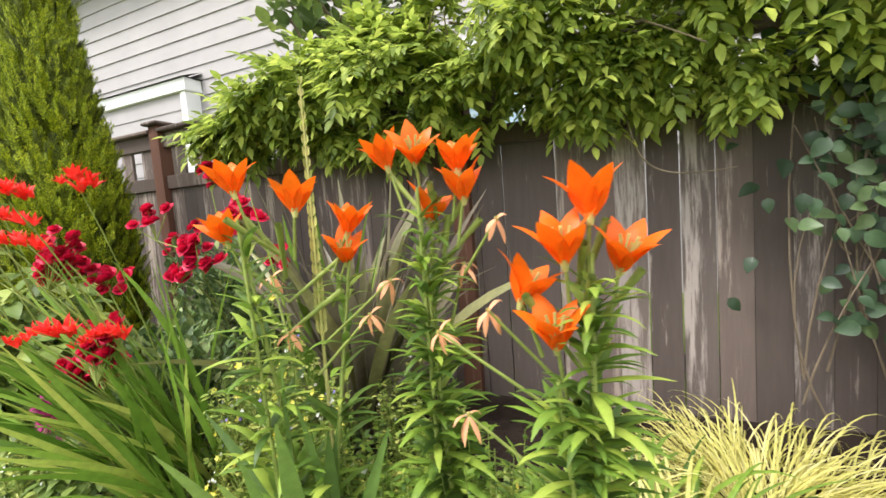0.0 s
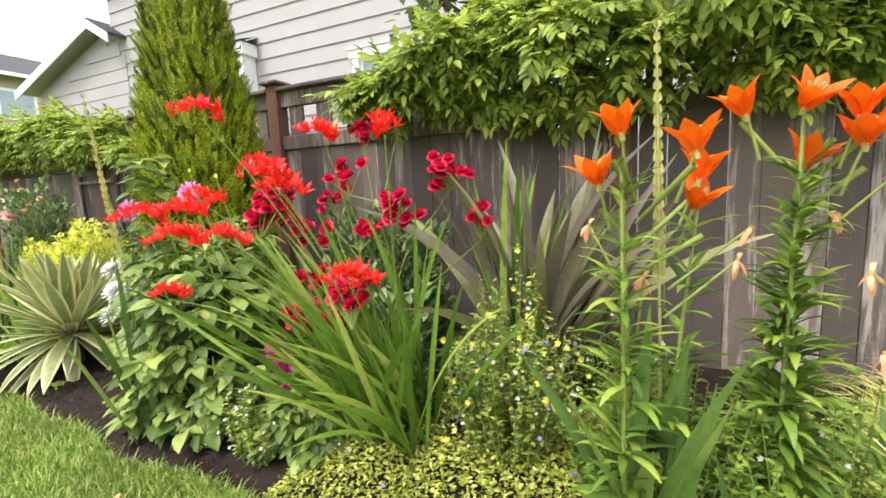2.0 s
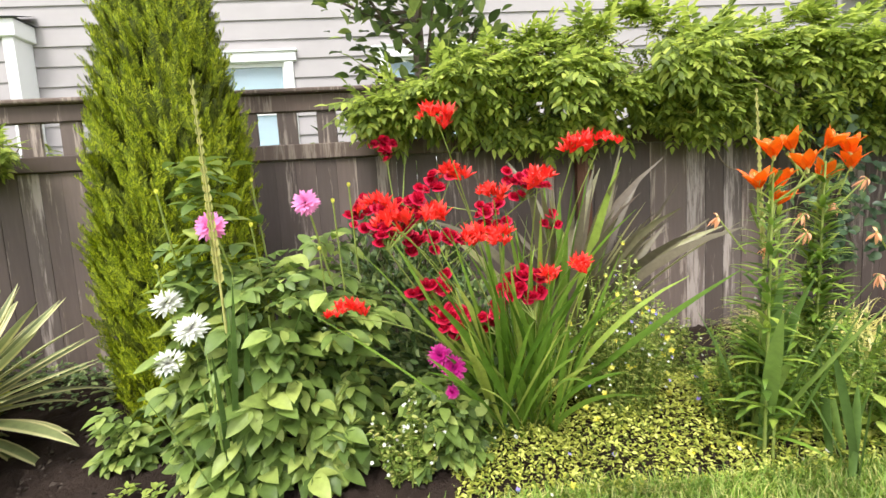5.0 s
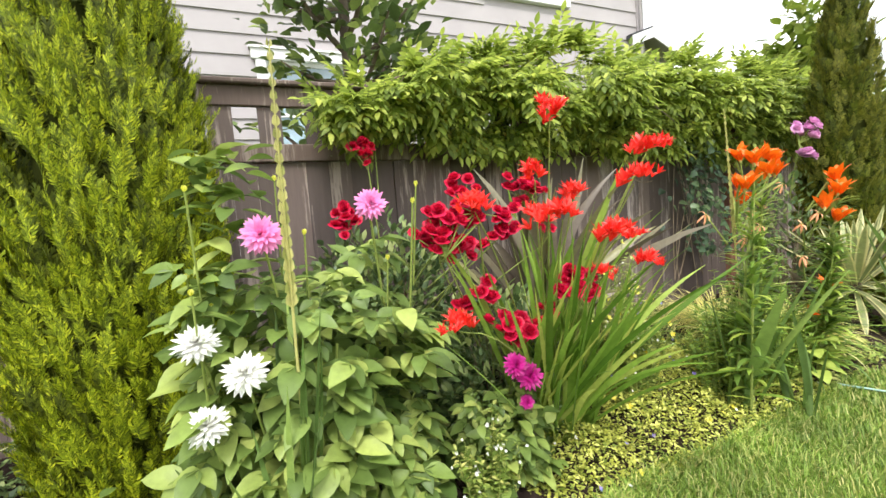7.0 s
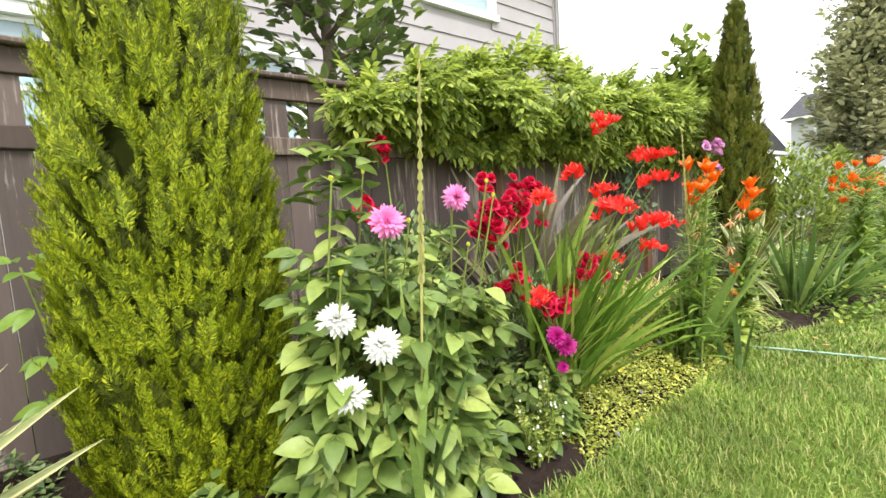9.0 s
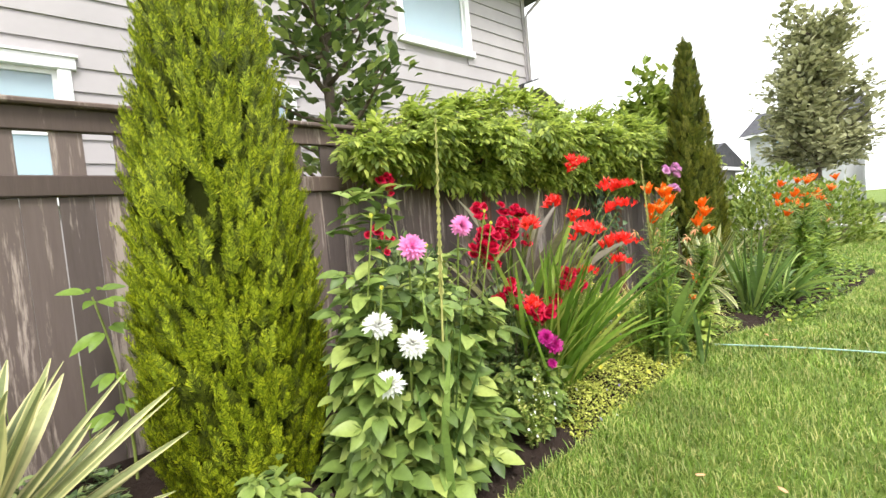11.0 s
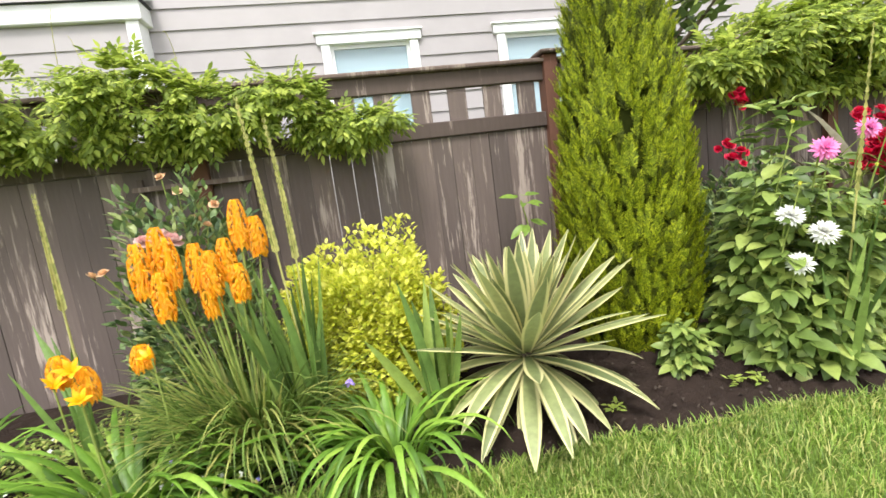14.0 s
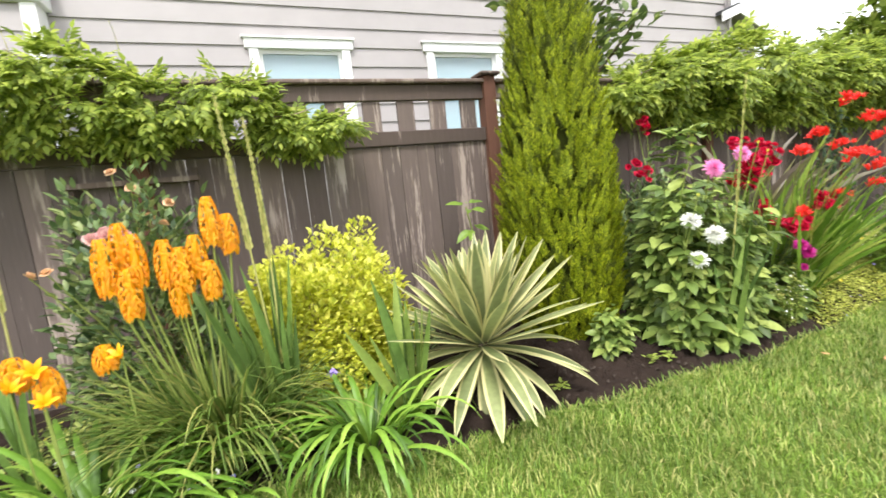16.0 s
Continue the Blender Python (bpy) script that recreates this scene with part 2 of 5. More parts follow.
def turf_material():
    m = mat("turf", (0.1, 0.2, 0.03), 0.9, 0.2)
    vec = coords(m)
    a, f = noisy(m, vec, 0.9, 5.0, 0.6), noisy(m, vec, 45.0, 6.0, 0.75)
    col = mixed(m, a, (0.10, 0.155, 0.025), (0.165, 0.22, 0.045))
    col = mixed(m, 0.6, col, ramp(m, f, [(0.3, (0.35, 0.4, 0.3)), (0.7, (1.4, 1.35, 1.2))]), "MULTIPLY")
    base_to(m, col)
    bump(m, f, 0.8, 0.02)
    return m


M_CRUMB = weathered("crumb", (0.06, 0.044, 0.034), 0.4, 0.95, 30.0)
M_SOIL, M_TURF = soil_material(), turf_material()


# ---- mesh tools ----
class Mesher:
    """Collects vertex and face arrays, then links them as one mesh object."""

    def __init__(self):
        self.v, self.f, self.n, self.extra = [], [], 0, []

    def add(self, v, f, extra=None):
        v = np.asarray(v, float).reshape(-1, 3)
        self.v.append(v)
        self.f.append(np.asarray(f, int) + self.n)
        self.n += len(v)
        if extra is not None:
            self.extra.append(extra)
        return self

    def data(self, name, material, smooth=True):
        me = bpy.data.meshes.new(name)
        v = np.concatenate(self.v)
        me.vertices.add(len(v))
        me.vertices.foreach_set("co", v.ravel())
        loops = np.concatenate([f.ravel() for f in self.f])
        sizes = np.concatenate([np.full(len(f), f.shape[1]) for f in self.f])
        me.loops.add(len(loops))
        me.loops.foreach_set("vertex_index", loops)
        me.polygons.add(len(sizes))
        me.polygons.foreach_set("loop_start", np.concatenate([[0], np.cumsum(sizes)[:-1]]))
        me.polygons.foreach_set("use_smooth", np.full(len(sizes), smooth))
        if self.extra:
            at = me.attributes.new("across", "FLOAT", "POINT")
            at.data.foreach_set("value", np.concatenate(self.extra))
        me.update(calc_edges=True)
        me.validate()
        me.materials.append(material)
        return me

    def part(self, name, material, parent=None, label="", smooth=True, kind=""):
        ob = new(name, self.data(name, material, smooth))
        ob.parent = parent
        return tagged(ob, label, kind=kind)


def thing(name, label, category, at=(0, 0, 0), group="", kind=""):
    ob = new(name)
    ob.location = at
    ob.empty_display_size = 0.1
    return tagged(ob, label, category, group, kind)


def unit(a):
    return a / np.maximum(np.linalg.norm(a, axis=-1, keepdims=True), 1e-9)


def turns(along, up):
    """Rotations whose y runs along, and whose z lies towards up."""
    y = unit(np.asarray(along, float))
    x = unit(np.cross(y, np.asarray(up, float)))
    z = np.cross(x, y)
    return np.stack([x, y, z], -1)


def scatter(mesher, T, F, pos, R, size):
    T, pos = np.asarray(T, float), np.asarray(pos, float)
    size = np.broadcast_to(np.asarray(size, float), (len(pos),))
    v = np.einsum("kij,nj->kni", R, T) * size[:, None, None] + pos[:, None, :]
    f = np.asarray(F)[None] + (np.arange(len(pos)) * len(T))[:, None, None]
    mesher.add(v, f.reshape(-1, f.shape[-1]))


def grid_faces(rows, cols):
    i = np.arange(rows - 1)[:, None] * cols + np.arange(cols - 1)[None]
    return np.stack([i, i + 1, i + cols + 1, i + cols], -1).reshape(-1, 4)


def leaf(width=0.5, rows=5, fold=0.12, curl=0.18, peak=0.4):
    """A leaf along y from 0 to 1, folded on its midrib and curling down at the tip."""
    s = np.linspace(0, 1, rows)
    w = width * 0.5 * np.sin(np.pi * s ** (np.log(0.5) / np.log(peak))) ** 0.8 + 0.004
    z = -curl * s ** 2
    v = np.stack([np.stack([k * w, s, z + (fold * w * 2 if k else 0 * w)], -1) for k in (-1, 0, 1)], 1)
    return v.reshape(-1, 3), grid_faces(rows, 3)


def pinnate(pairs=5, leaflet=0.36, width=0.34):
    """A feathered leaf of paired leaflets, 1 long."""
    T, F = leaf(width, 4, 0.15, 0.2, 0.4)
    vs, fs, n = [], [], 0
    for k in range(pairs):
        y = 0.18 + 0.72 * k / pairs
        for side in (-1, 1):
            a = radians(62 - 4 * k) * side
            d = np.array([np.sin(a), np.cos(a), -0.25])
            R = turns(d[None], np.array([[0, 0, 1.0]]))[0]
            vs.append(T @ R.T * leaflet * (1 - 0.35 * abs(k / pairs - 0.4)) + (0, y, -0.25 * y * y))
            fs.append(F + n)
            n += len(T)
    vs.append(T * leaflet + (0, 0.88, -0.2))
    fs.append(F + n)
    return np.concatenate(vs), np.concatenate(fs)


def blades(base, az, elev, length, width, droop, seg=8, fold=0.3, tip=0.55, power=1.6, base_w=0.55):
    """Strap leaves: K strips of vertices, each bending down by droop (radians) on its way. Returns (K, seg+1, 3, 3)."""
    base = np.asarray(base, float)
    k = len(base)
    az, elev, length, width, droop = (np.broadcast_to(np.asarray(a, float), (k,))[:, None] for a in (az, elev, length, width, droop))
    s = np.linspace(0, 1, seg + 1)[None]
    ang = elev - droop * s ** power
    d = np.stack([np.cos(ang) * np.cos(az), np.cos(ang) * np.sin(az), np.sin(ang)], -1)
    steps = (d[:, 1:] + d[:, :-1]) / 2 * (length / seg)[..., None]
    mid = np.concatenate([np.zeros((k, 1, 3)), np.cumsum(steps, 1)], 1) + base[:, None]
    side = np.stack([-np.sin(az), np.cos(az), 0 * az], -1) * np.ones((1, seg + 1, 1))
    norm = np.cross(d, side)
    w = width / 2 * np.where(s < tip, base_w + (1 - base_w) * np.sin(np.pi / 2 * s / tip), np.clip(np.cos(np.pi / 2 * (s - tip) / (1 - tip)), 0.03, 1) ** 0.8)
    lift = fold * w
    return np.stack([mid + side * w[..., None] - norm * lift[..., None], mid, mid - side * w[..., None] - norm * lift[..., None]], 2)


def add_blades(mesher, V):
    k, r = V.shape[:2]
    f = grid_faces(r, 3)[None] + (np.arange(k) * r * 3)[:, None, None]
    mesher.add(V, f.reshape(-1, 4))


def blade_parts(name, V, material, parent, across=False):
    for b in V:
        m = Mesher()
        m.add(b, grid_faces(len(b), 3), np.tile([1.0, 0.0, 1.0], len(b)) if across else None)
        m.part(name, material, parent)


def wide_blade_parts(name, V, material, parent):
    """Blades with five vertices across, so that a margin can be told from the middle."""
    for b in V:
        l, c, r = b[:, 0], b[:, 1], b[:, 2]
        w = np.stack([l, l * 0.62 + c * 0.38, c, r * 0.62 + c * 0.38, r], 1)
        Mesher().add(w, grid_faces(len(b), 5), np.tile([1.0, 0.55, 0.0, 0.55, 1.0], len(b))).part(name, material, parent)


def tube(mesher, points, r0, r1, sides=6):
    p = np.asarray(points, float)
    n = len(p)
    d = unit(np.gradient(p, axis=0))
    ref = np.where(np.abs(d[:, 2:3]) > 0.9, np.array([[1.0, 0, 0]]), np.array([[0, 0, 1.0]]))
    x = unit(np.cross(d, ref))
    y = np.cross(d, x)
    a = np.linspace(0, 2 * np.pi, sides, endpoint=False)
    r = np.linspace(r0, r1, n)[:, None, None]
    v = p[:, None] + r * (np.cos(a)[None, :, None] * x[:, None] + np.sin(a)[None, :, None] * y[:, None])
    i = np.arange(n - 1)[:, None] * sides + np.arange(sides)[None]
    j = np.arange(n - 1)[:, None] * sides + (np.arange(sides)[None] + 1) % sides
    mesher.add(v, np.stack([i, j, j + sides, i + sides], -1).reshape(-1, 4))


def curve_points(a, b, sag=(0, 0, 0), n=7):
    s = np.linspace(0, 1, n)[:, None]
    return np.asarray(a) * (1 - s) + np.asarray(b) * s + np.asarray(sag) * 4 * s * (1 - s)


def box(mesher, x0, y0, z0, x1, y1, z1, bevel=0.0):
    if bevel:
        b = bevel
        v = []
        for z, k in ((z0, b), (z0 + b, 0), (z1 - b, 0), (z1, b)):
            v += [(x0 + k, y0 + k, z), (x1 - k, y0 + k, z), (x1 - k, y1 - k, z), (x0 + k, y1 - k, z)]
        f = [(3, 2, 1, 0), (12, 13, 14, 15)]
        for r in range(3):
            for i in range(4):
                j = (i + 1) % 4
                f.append((4 * r + i, 4 * r + j, 4 * r + 4 + j, 4 * r + 4 + i))
        mesher.add(v, f)
    else:
        v = [(x, y, z) for z in (z0, z1) for x, y in ((x0, y0), (x1, y0), (x1, y1), (x0, y1))]
        mesher.add(v, [(3, 2, 1, 0), (4, 5, 6, 7), (0, 1, 5, 4), (1, 2, 6, 5), (2, 3, 7, 6), (3, 0, 4, 7)])
    return mesher


def box_part(name, material, parent, *dims, bevel=0.0, label=""):
    return box(Mesher(), *dims, bevel=bevel).part(name, material, parent, label, smooth=False)


def sphere_dirs(n, low=-1.0, high=1.0):
    z, a = U(low, high, n), U(0, 2 * np.pi, n)
    r = np.sqrt(1 - z * z)
    return np.stack([r * np.cos(a), r * np.sin(a), z], -1)


# ---- ground ----
GROUND = -0.13
EDGE_X = [-12, -6, -3, -1.9, -1.2, 0.1, 0.6, 1.3, 2.0, 3.5, 4.6, 6.0, 8.0, 9.5]
EDGE_Y = [-1.1, -1.2, -1.3, -1.38, -1.54, -1.63, -1.70, -1.68, -1.63, -1.62, -1.9, -2.15, -2.2, -1.4]


def bed_edge(x):
    return np.interp(x, EDGE_X, EDGE_Y) + 0.02 * np.sin(np.asarray(x) * 7.3)


def bed_height(x, y):
    d = np.clip((np.asarray(y) - bed_edge(x)) / 0.6, 0, 1)
    return GROUND + 0.006 + 0.075 * d * (2 - d)


m = Mesher()
m.add([(-300, -300, GROUND), (300, -300, GROUND), (300, 300, GROUND), (-300, 300, GROUND)], [(0, 1, 2, 3)])
tagged(m.part("ground", M_TURF, None, "mown green lawn reaching into the distance"), category="lawn", kind="structure")

gx, gt = np.meshgrid(np.linspace(-11, 9.4, 500), np.linspace(0, 1, 40), indexing="ij")
gy = bed_edge(gx) * (1 - gt) + 0.0 * gt
gz = bed_height(gx, gy) + 0.012 * rng.standard_normal(gx.shape) * (gt > 0.02) * (gt < 0.98)
m = Mesher().add(np.stack([gx, gy, gz], -1), grid_faces(500, 40))
tagged(m.part("soil_bed", M_SOIL, None, "dark brown crumbly soil of the flower bed"), category="soil", kind="structure")

# crumbs and wood chips on the soil
n = 1500
cx = U(-3, 6, n)
cy = bed_edge(cx) + U(0.0, 0.7, n)
T, F = leaf(0.7, 3, 0.5, 0.2, 0.5)
m = Mesher()
scatter(m, T, F, np.stack([cx, cy, bed_height(cx, cy) + 0.012], -1), turns(sphere_dirs(n, -0.3, 0.3), sphere_dirs(n, 0.6, 1)), U(0.008, 0.03, n))
tagged(m.part("soil_crumbs", M_CRUMB, None, "bits of bark and crumbs lying on the soil", kind="stuff"), category="mulch")

# lawn blades near the walk, thinning with distance
def lawn_blades(name, count, x0, x1, y0, tall, wide, fade=1.7):
    x = U(x0, x1, count)
    y = bed_edge(x) - 0.0 - U(0, 1, count) ** fade * (bed_edge(x) - y0)
    clump = np.array([noise.noise((a * 2.2, b * 2.2, 0)) for a, b in zip(x[::20], y[::20])]).repeat(20)[:count]
    L = tall * U(0.6, 1.3, count) * (1 + 0.45 * clump)
    az = U(0, 2 * np.pi, count)
    el = U(0.9, 1.5, count)
    d0 = np.stack([np.cos(el) * np.cos(az), np.cos(el) * np.sin(az), np.sin(el)], -1)
    el2 = el - U(0.2, 1.1, count)
    d1 = np.stack([np.cos(el2) * np.cos(az), np.cos(el2) * np.sin(az), np.sin(el2)], -1)
    side = np.stack([-np.sin(az), np.cos(az), 0 * az], -1) * (wide * U(0.6, 1.2, count))[:, None] / 2
    p0 = np.stack([x, y, np.full(count, GROUND)], -1)
    p1 = p0 + d0 * L[:, None] * 0.55
    p2 = p1 + d1 * L[:, None] * 0.5
    v = np.stack([p0 - side, p0 + side, p1 + side * 0.8, p1 - side * 0.8, p2], 1)
    mm = Mesher()
    i = np.arange(count)[:, None] * 5
    mm.v, mm.n = [v.reshape(-1, 3)], count * 5
    mm.f = [i + np.array([[0, 1, 2, 3]]), i + np.array([[3, 2, 4]])]
    return tagged(mm.part(name, M_GRASS, None, "short green lawn grass with paler dry tips", kind="stuff"), category="grass")


lawn_blades("lawn_grass", 130000, -4.4, 3.2, -5.0, 0.05, 0.005)
lawn_blades("lawn_grass", 80000, 3.2, 8.0, -6.5, 0.055, 0.008)
lawn_blades("lawn_grass", 30000, 8.0, 15.0, -8.0, 0.06, 0.013)
n = 4200
ex = U(-4, 6, n)
mm = Mesher()
add_blades(mm, blades(np.stack([ex, bed_edge(ex) + U(-0.04, 0.015, n), np.full(n, GROUND)], -1), U(0, 6.28, n), U(0.6, 1.4, n), U(0.04, 0.10, n), 0.005, U(0.2, 1.2, n), seg=3))
tagged(mm.part("lawn_edge_grass", M_GRASS, None, "longer grass tufts along the edge of the bed", kind="stuff"), category="grass")

# ---- street at the end of the lawn ----
tagged(box_part("road", M_ROAD, None, 21, -60, GROUND - 0.1, 27, 60, GROUND + 0.012), "grey asphalt street beyond the lawn", "road", kind="structure")
tagged(box_part("pavement", M_CONC, None, 18.6, -60, GROUND - 0.1, 20.0, 60, GROUND + 0.03), "pale concrete pavement beside the street", "pavement", kind="structure")
tagged(box_part("kerb", M_CONC, None, 20.8, -60, GROUND - 0.1, 21.0, 60, GROUND + 0.12, bevel=0.02), "concrete kerb along the street", "kerb", kind="structure")

# ---- fence ----
fence = thing("fence", "dark brown stained board fence with open slots below its cap", "fence", kind="structure")
POSTS = [-9.85, -7.35, -4.88, -2.40, 0.05, 2.57, 5.05, 7.55]
X0, X1 = -9.9, 8.6
for px in POSTS:
    post = box_part("post", M_POST, fence, px - 0.052, -0.05, -0.12, px + 0.052, 0.06, 1.855, bevel=0.006, label="red-brown square wooden post")
    box_part("post_cap", M_RAIL, post, px - 0.085, -0.085, 1.856, px + 0.085, 0.095, 1.885, bevel=0.01)
for a, b in zip([X0] + POSTS, POSTS + [X1]):
    a, b = a + 0.053, b - 0.053
    if b - a < 0.2:
        continue
    box_part("rail", M_RAIL, fence, a, -0.022, 1.36, b, 0.055, 1.465, bevel=0.006)
    box_part("fascia", M_RAIL, fence, a, -0.018, 1.685, b, 0.03, 1.80, bevel=0.005)
    box_part("cap", M_RAIL, fence, a, -0.06, 1.801, b, 0.085, 1.832, bevel=0.008)
    box_part("lower_rail", M_RAIL, fence, a, 0.024, 0.15, b, 0.06, 0.24)
    k = max(1, round((b - a) / 0.268))
    pitch = (b - a) / k
    for i in range(k):
        c = a + (i + 0.5) * pitch
        box_part("picket", M_FENCE, fence, c - 0.066, 0.0, 1.466, c + 0.066, 0.022, 1.684)
worn_board = box(Mesher(), -0.069, 0, -0.09, 0.069, 0.02, 1.359, bevel=0.003).data("worn_board", M_WORN, False)
board = box(Mesher(), -0.069, 0, -0.09, 0.069, 0.02, 1.359, bevel=0.003).data("board", M_FENCE, False)
x = X0
while x < X1 - 0.14:
    worn = min(abs(x + 0.07 - w) for w in (-1.18, 3.50, 3.79, 4.08)) < 0.071
    ob = new("board", worn_board if worn else board)
    ob.parent = fence
    ob.location = (x + 0.07, U(0.0, 0.003), U(-0.004, 0.0))
    x += 0.1395 + (U(0.003, 0.005) if U() < 0.4 else U(0, 0.001))

# trellis bar on the fence behind the old roses
trellis = thing("trellis", "thin dark wooden trellis bars on the fence", "trellis")
for z in (1.22, 0.75):
    box_part("bar", M_RAIL, trellis, -2.78, -0.085, z, -2.08, -0.055, z + 0.03)
for bx in (-2.76, -2.12):
    box_part("upright", M_RAIL, trellis, bx, -0.054, -0.05, bx + 0.03, -0.024, 1.3)

# ---- grey house behind the fence ----
house = thing("house", "grey lap-sided two-storey house with white window trim", "house", kind="structure")
HY, HX0, HX1, HT = 3.40, -7.75, 7.92, 6.05
OPEN = [(-1.47, -0.33, 1.75, 3.12), (1.07, 2.21, 1.75, 3.12), (4.45, 6.02, 4.48, 5.85)]


def wall_with_holes(parent):
    xs = sorted({HX0, HX1, *(o[0] for o in OPEN), *(o[1] for o in OPEN)})
    mm = Mesher()
    for a, b in zip(xs, xs[1:]):
        spans = [(GROUND, HT)]
        for o in OPEN:
            if o[0] <= a and b <= o[1]:
                spans = [(GROUND, o[2]), (o[3], HT)]
        for z0, z1 in spans:
            box(mm, a, HY + 0.02, z0, b, HY + 0.2, z1)
    mm.part("wall", M_SIDING, parent, smooth=False)


wall_with_holes(house)
LAP = 0.265
z = 1.575
while z < HT - 0.05:
    spans = [(HX0, HX1 - 0.09)]
    for o in OPEN:
        nxt = []
        for a, b in spans:
            if o[2] - 0.02 < z + LAP and z < o[3] + 0.02 and a < o[1] and o[0] < b:
                nxt += [(a, o[0]), (o[1], b)]
            else:
                nxt.append((a, b))
        spans = nxt
    for a, b in spans:
        v = [(a, HY - 0.018, z), (b, HY - 0.018, z), (b, HY + 0.004, z + LAP), (a, HY + 0.004, z + LAP), (a, HY + 0.019, z), (b, HY + 0.019, z), (b, HY + 0.019, z + LAP), (a, HY + 0.019, z + LAP)]
        Mesher().add(v, [(0, 1, 2, 3), (4, 5, 1, 0), (0, 3, 7, 4), (1, 5, 6, 2), (3, 2, 6, 7)]).part("siding_board", M_SIDING, house, smooth=False)
    z += LAP
box_part("corner_board", M_SIDING, house, HX1 - 0.089, HY - 0.035, 0, HX1 + 0.02, HY + 0.1, HT)
box_part("side_wall", M_SIDING, house, HX1 - 0.2, HY + 0.201, GROUND, HX1, HY + 9, HT)
box_part("far_wall", M_SIDING, house, HX0, HY + 9, GROUND, HX1, HY + 9.2, HT)
box_part("end_wall", M_SIDING, house, HX0, HY + 0.201, GROUND, HX0 + 0.2, HY + 8.99, HT)
v = [(HX0 - 0.4, HY - 0.45, HT), (HX1 + 0.45, HY - 0.45, HT), (HX1 + 0.45, HY + 9.6, HT), (HX0 - 0.4, HY + 9.6, HT), (HX0 + 3, HY + 4.5, HT + 2.2), (HX1 - 3, HY + 4.5, HT + 2.2)]
Mesher().add(v, [(0, 1, 5, 4), (2, 3, 4, 5)]).add(v, [(1, 2, 5), (3, 0, 4)]).add(v, [(3, 2, 1, 0)]).part("roof", M_ROOF, house, smooth=False)
box_part("gutter", M_TRIM, house, HX0 - 0.4, HY - 0.55, HT - 0.02, HX1 + 0.45, HY - 0.451, HT + 0.1, bevel=0.02)
mm = Mesher()
tube(mm, [(HX1 - 0.04, HY - 0.09, 0), (HX1 - 0.04, HY - 0.09, 5.55), (HX1 + 0.02, HY - 0.12, 5.65), (HX1 + 0.25, HY - 0.42, 5.98), (HX1 + 0.28, HY - 0.48, 6.06)], 0.035, 0.035, 8)
mm.part("downpipe", M_SIDING, house)
for i, (a, b, z0, z1) in enumerate(OPEN):
    win = thing("window", "", "")
    win.parent = house
    t = 0.105
    box_part("head_trim", M_TRIM, win, a - t - 0.05, HY - 0.06, z1 + 0.001, b + t + 0.05, HY + 0.03, z1 + 0.13, bevel=0.006)
    box_part("head_cap", M_TRIM, win, a - t - 0.075, HY - 0.085, z1 + 0.131, b + t + 0.075, HY + 0.03, z1 + 0.155)
    box_part("side_trim", M_TRIM, win, a - t, HY - 0.045, z0, a + 0.012, HY + 0.03, z1, bevel=0.005)
    box_part("side_trim", M_TRIM, win, b - 0.012, HY - 0.045, z0, b + t, HY + 0.03, z1, bevel=0.005)
    box_part("sill", M_TRIM, win, a - t - 0.05, HY - 0.075, z0 - 0.12, b + t + 0.05, HY + 0.03, z0 - 0.001, bevel=0.006)
    for fx0, fx1, fz0, fz1 in ((a + 0.013, a + 0.06, z0, z1), (b - 0.06, b - 0.013, z0, z1), (a + 0.061, b - 0.061, z1 - 0.05, z1), (a + 0.061, b - 0.061, z0, z0 + 0.05), (a + 0.061, b - 0.061, (z0 + z1) / 2 - 0.03, (z0 + z1) / 2 + 0.02)):
        if i == 2 and fz0 > z0 + 0.1 and fz1 < z1 - 0.1:
            continue
        box_part("sash", M_TRIM, win, fx0, HY + 0.02, fz0, fx1, HY + 0.07, fz1)
    box_part("pane", M_GLASS, win, a + 0.05, HY + 0.045, z0 + 0.04, b - 0.05, HY + 0.051, z1 - 0.04).visible_shadow = False
    k = 16
    for s in range(k):
        zz = z0 + (z1 - z0) * (s + 0.5) / k
        h = (z1 - z0) / k
        sl = [(a + 0.04, HY + 0.11, zz - h * 0.48), (b - 0.04, HY + 0.11, zz - h * 0.48), (b - 0.04, HY + 0.125, zz + h * 0.5), (a + 0.04, HY + 0.125, zz + h * 0.5)]
        Mesher().add(sl, [(0, 1, 2, 3)]).part("blind_slat", M_BLIND, win, smooth=False)
# boxed-out bay with white boards and a dark flashing
bay = thing("bay", "", "")
bay.parent = house
BX0, BX1, BY, BZ = -6.45, -3.66, HY - 0.30, 3.62
box_part("bay_wall", M_SIDING, bay, BX0 + 0.1, BY + 0.03, GROUND, BX1 - 0.1, HY - 0.019, BZ)
for sx in (BX0, BX1 - 0.14):
    box_part("bay_post", M_TRIM, bay, sx, BY - 0.01, 0, sx + 0.14, HY - 0.02, BZ - 0.16)
box_part("bay_head", M_TRIM, bay, BX0 - 0.06, BY - 0.05, BZ - 0.159, BX1 + 0.06, HY - 0.02, BZ + 0.06, bevel=0.01)
Mesher().add([(BX0 - 0.1, BY - 0.1, BZ + 0.061), (BX1 + 0.1, BY - 0.1, BZ + 0.061), (BX1 + 0.1, HY - 0.021, BZ + 0.2), (BX0 - 0.1, HY - 0.021, BZ + 0.2), (BX0 - 0.1, HY - 0.021, BZ + 0.061), (BX1 + 0.1, HY - 0.021, BZ + 0.061)],
             [(0, 1, 2, 3), (4, 5, 1, 0)]).part("bay_flashing", M_ROOF, bay, smooth=False)
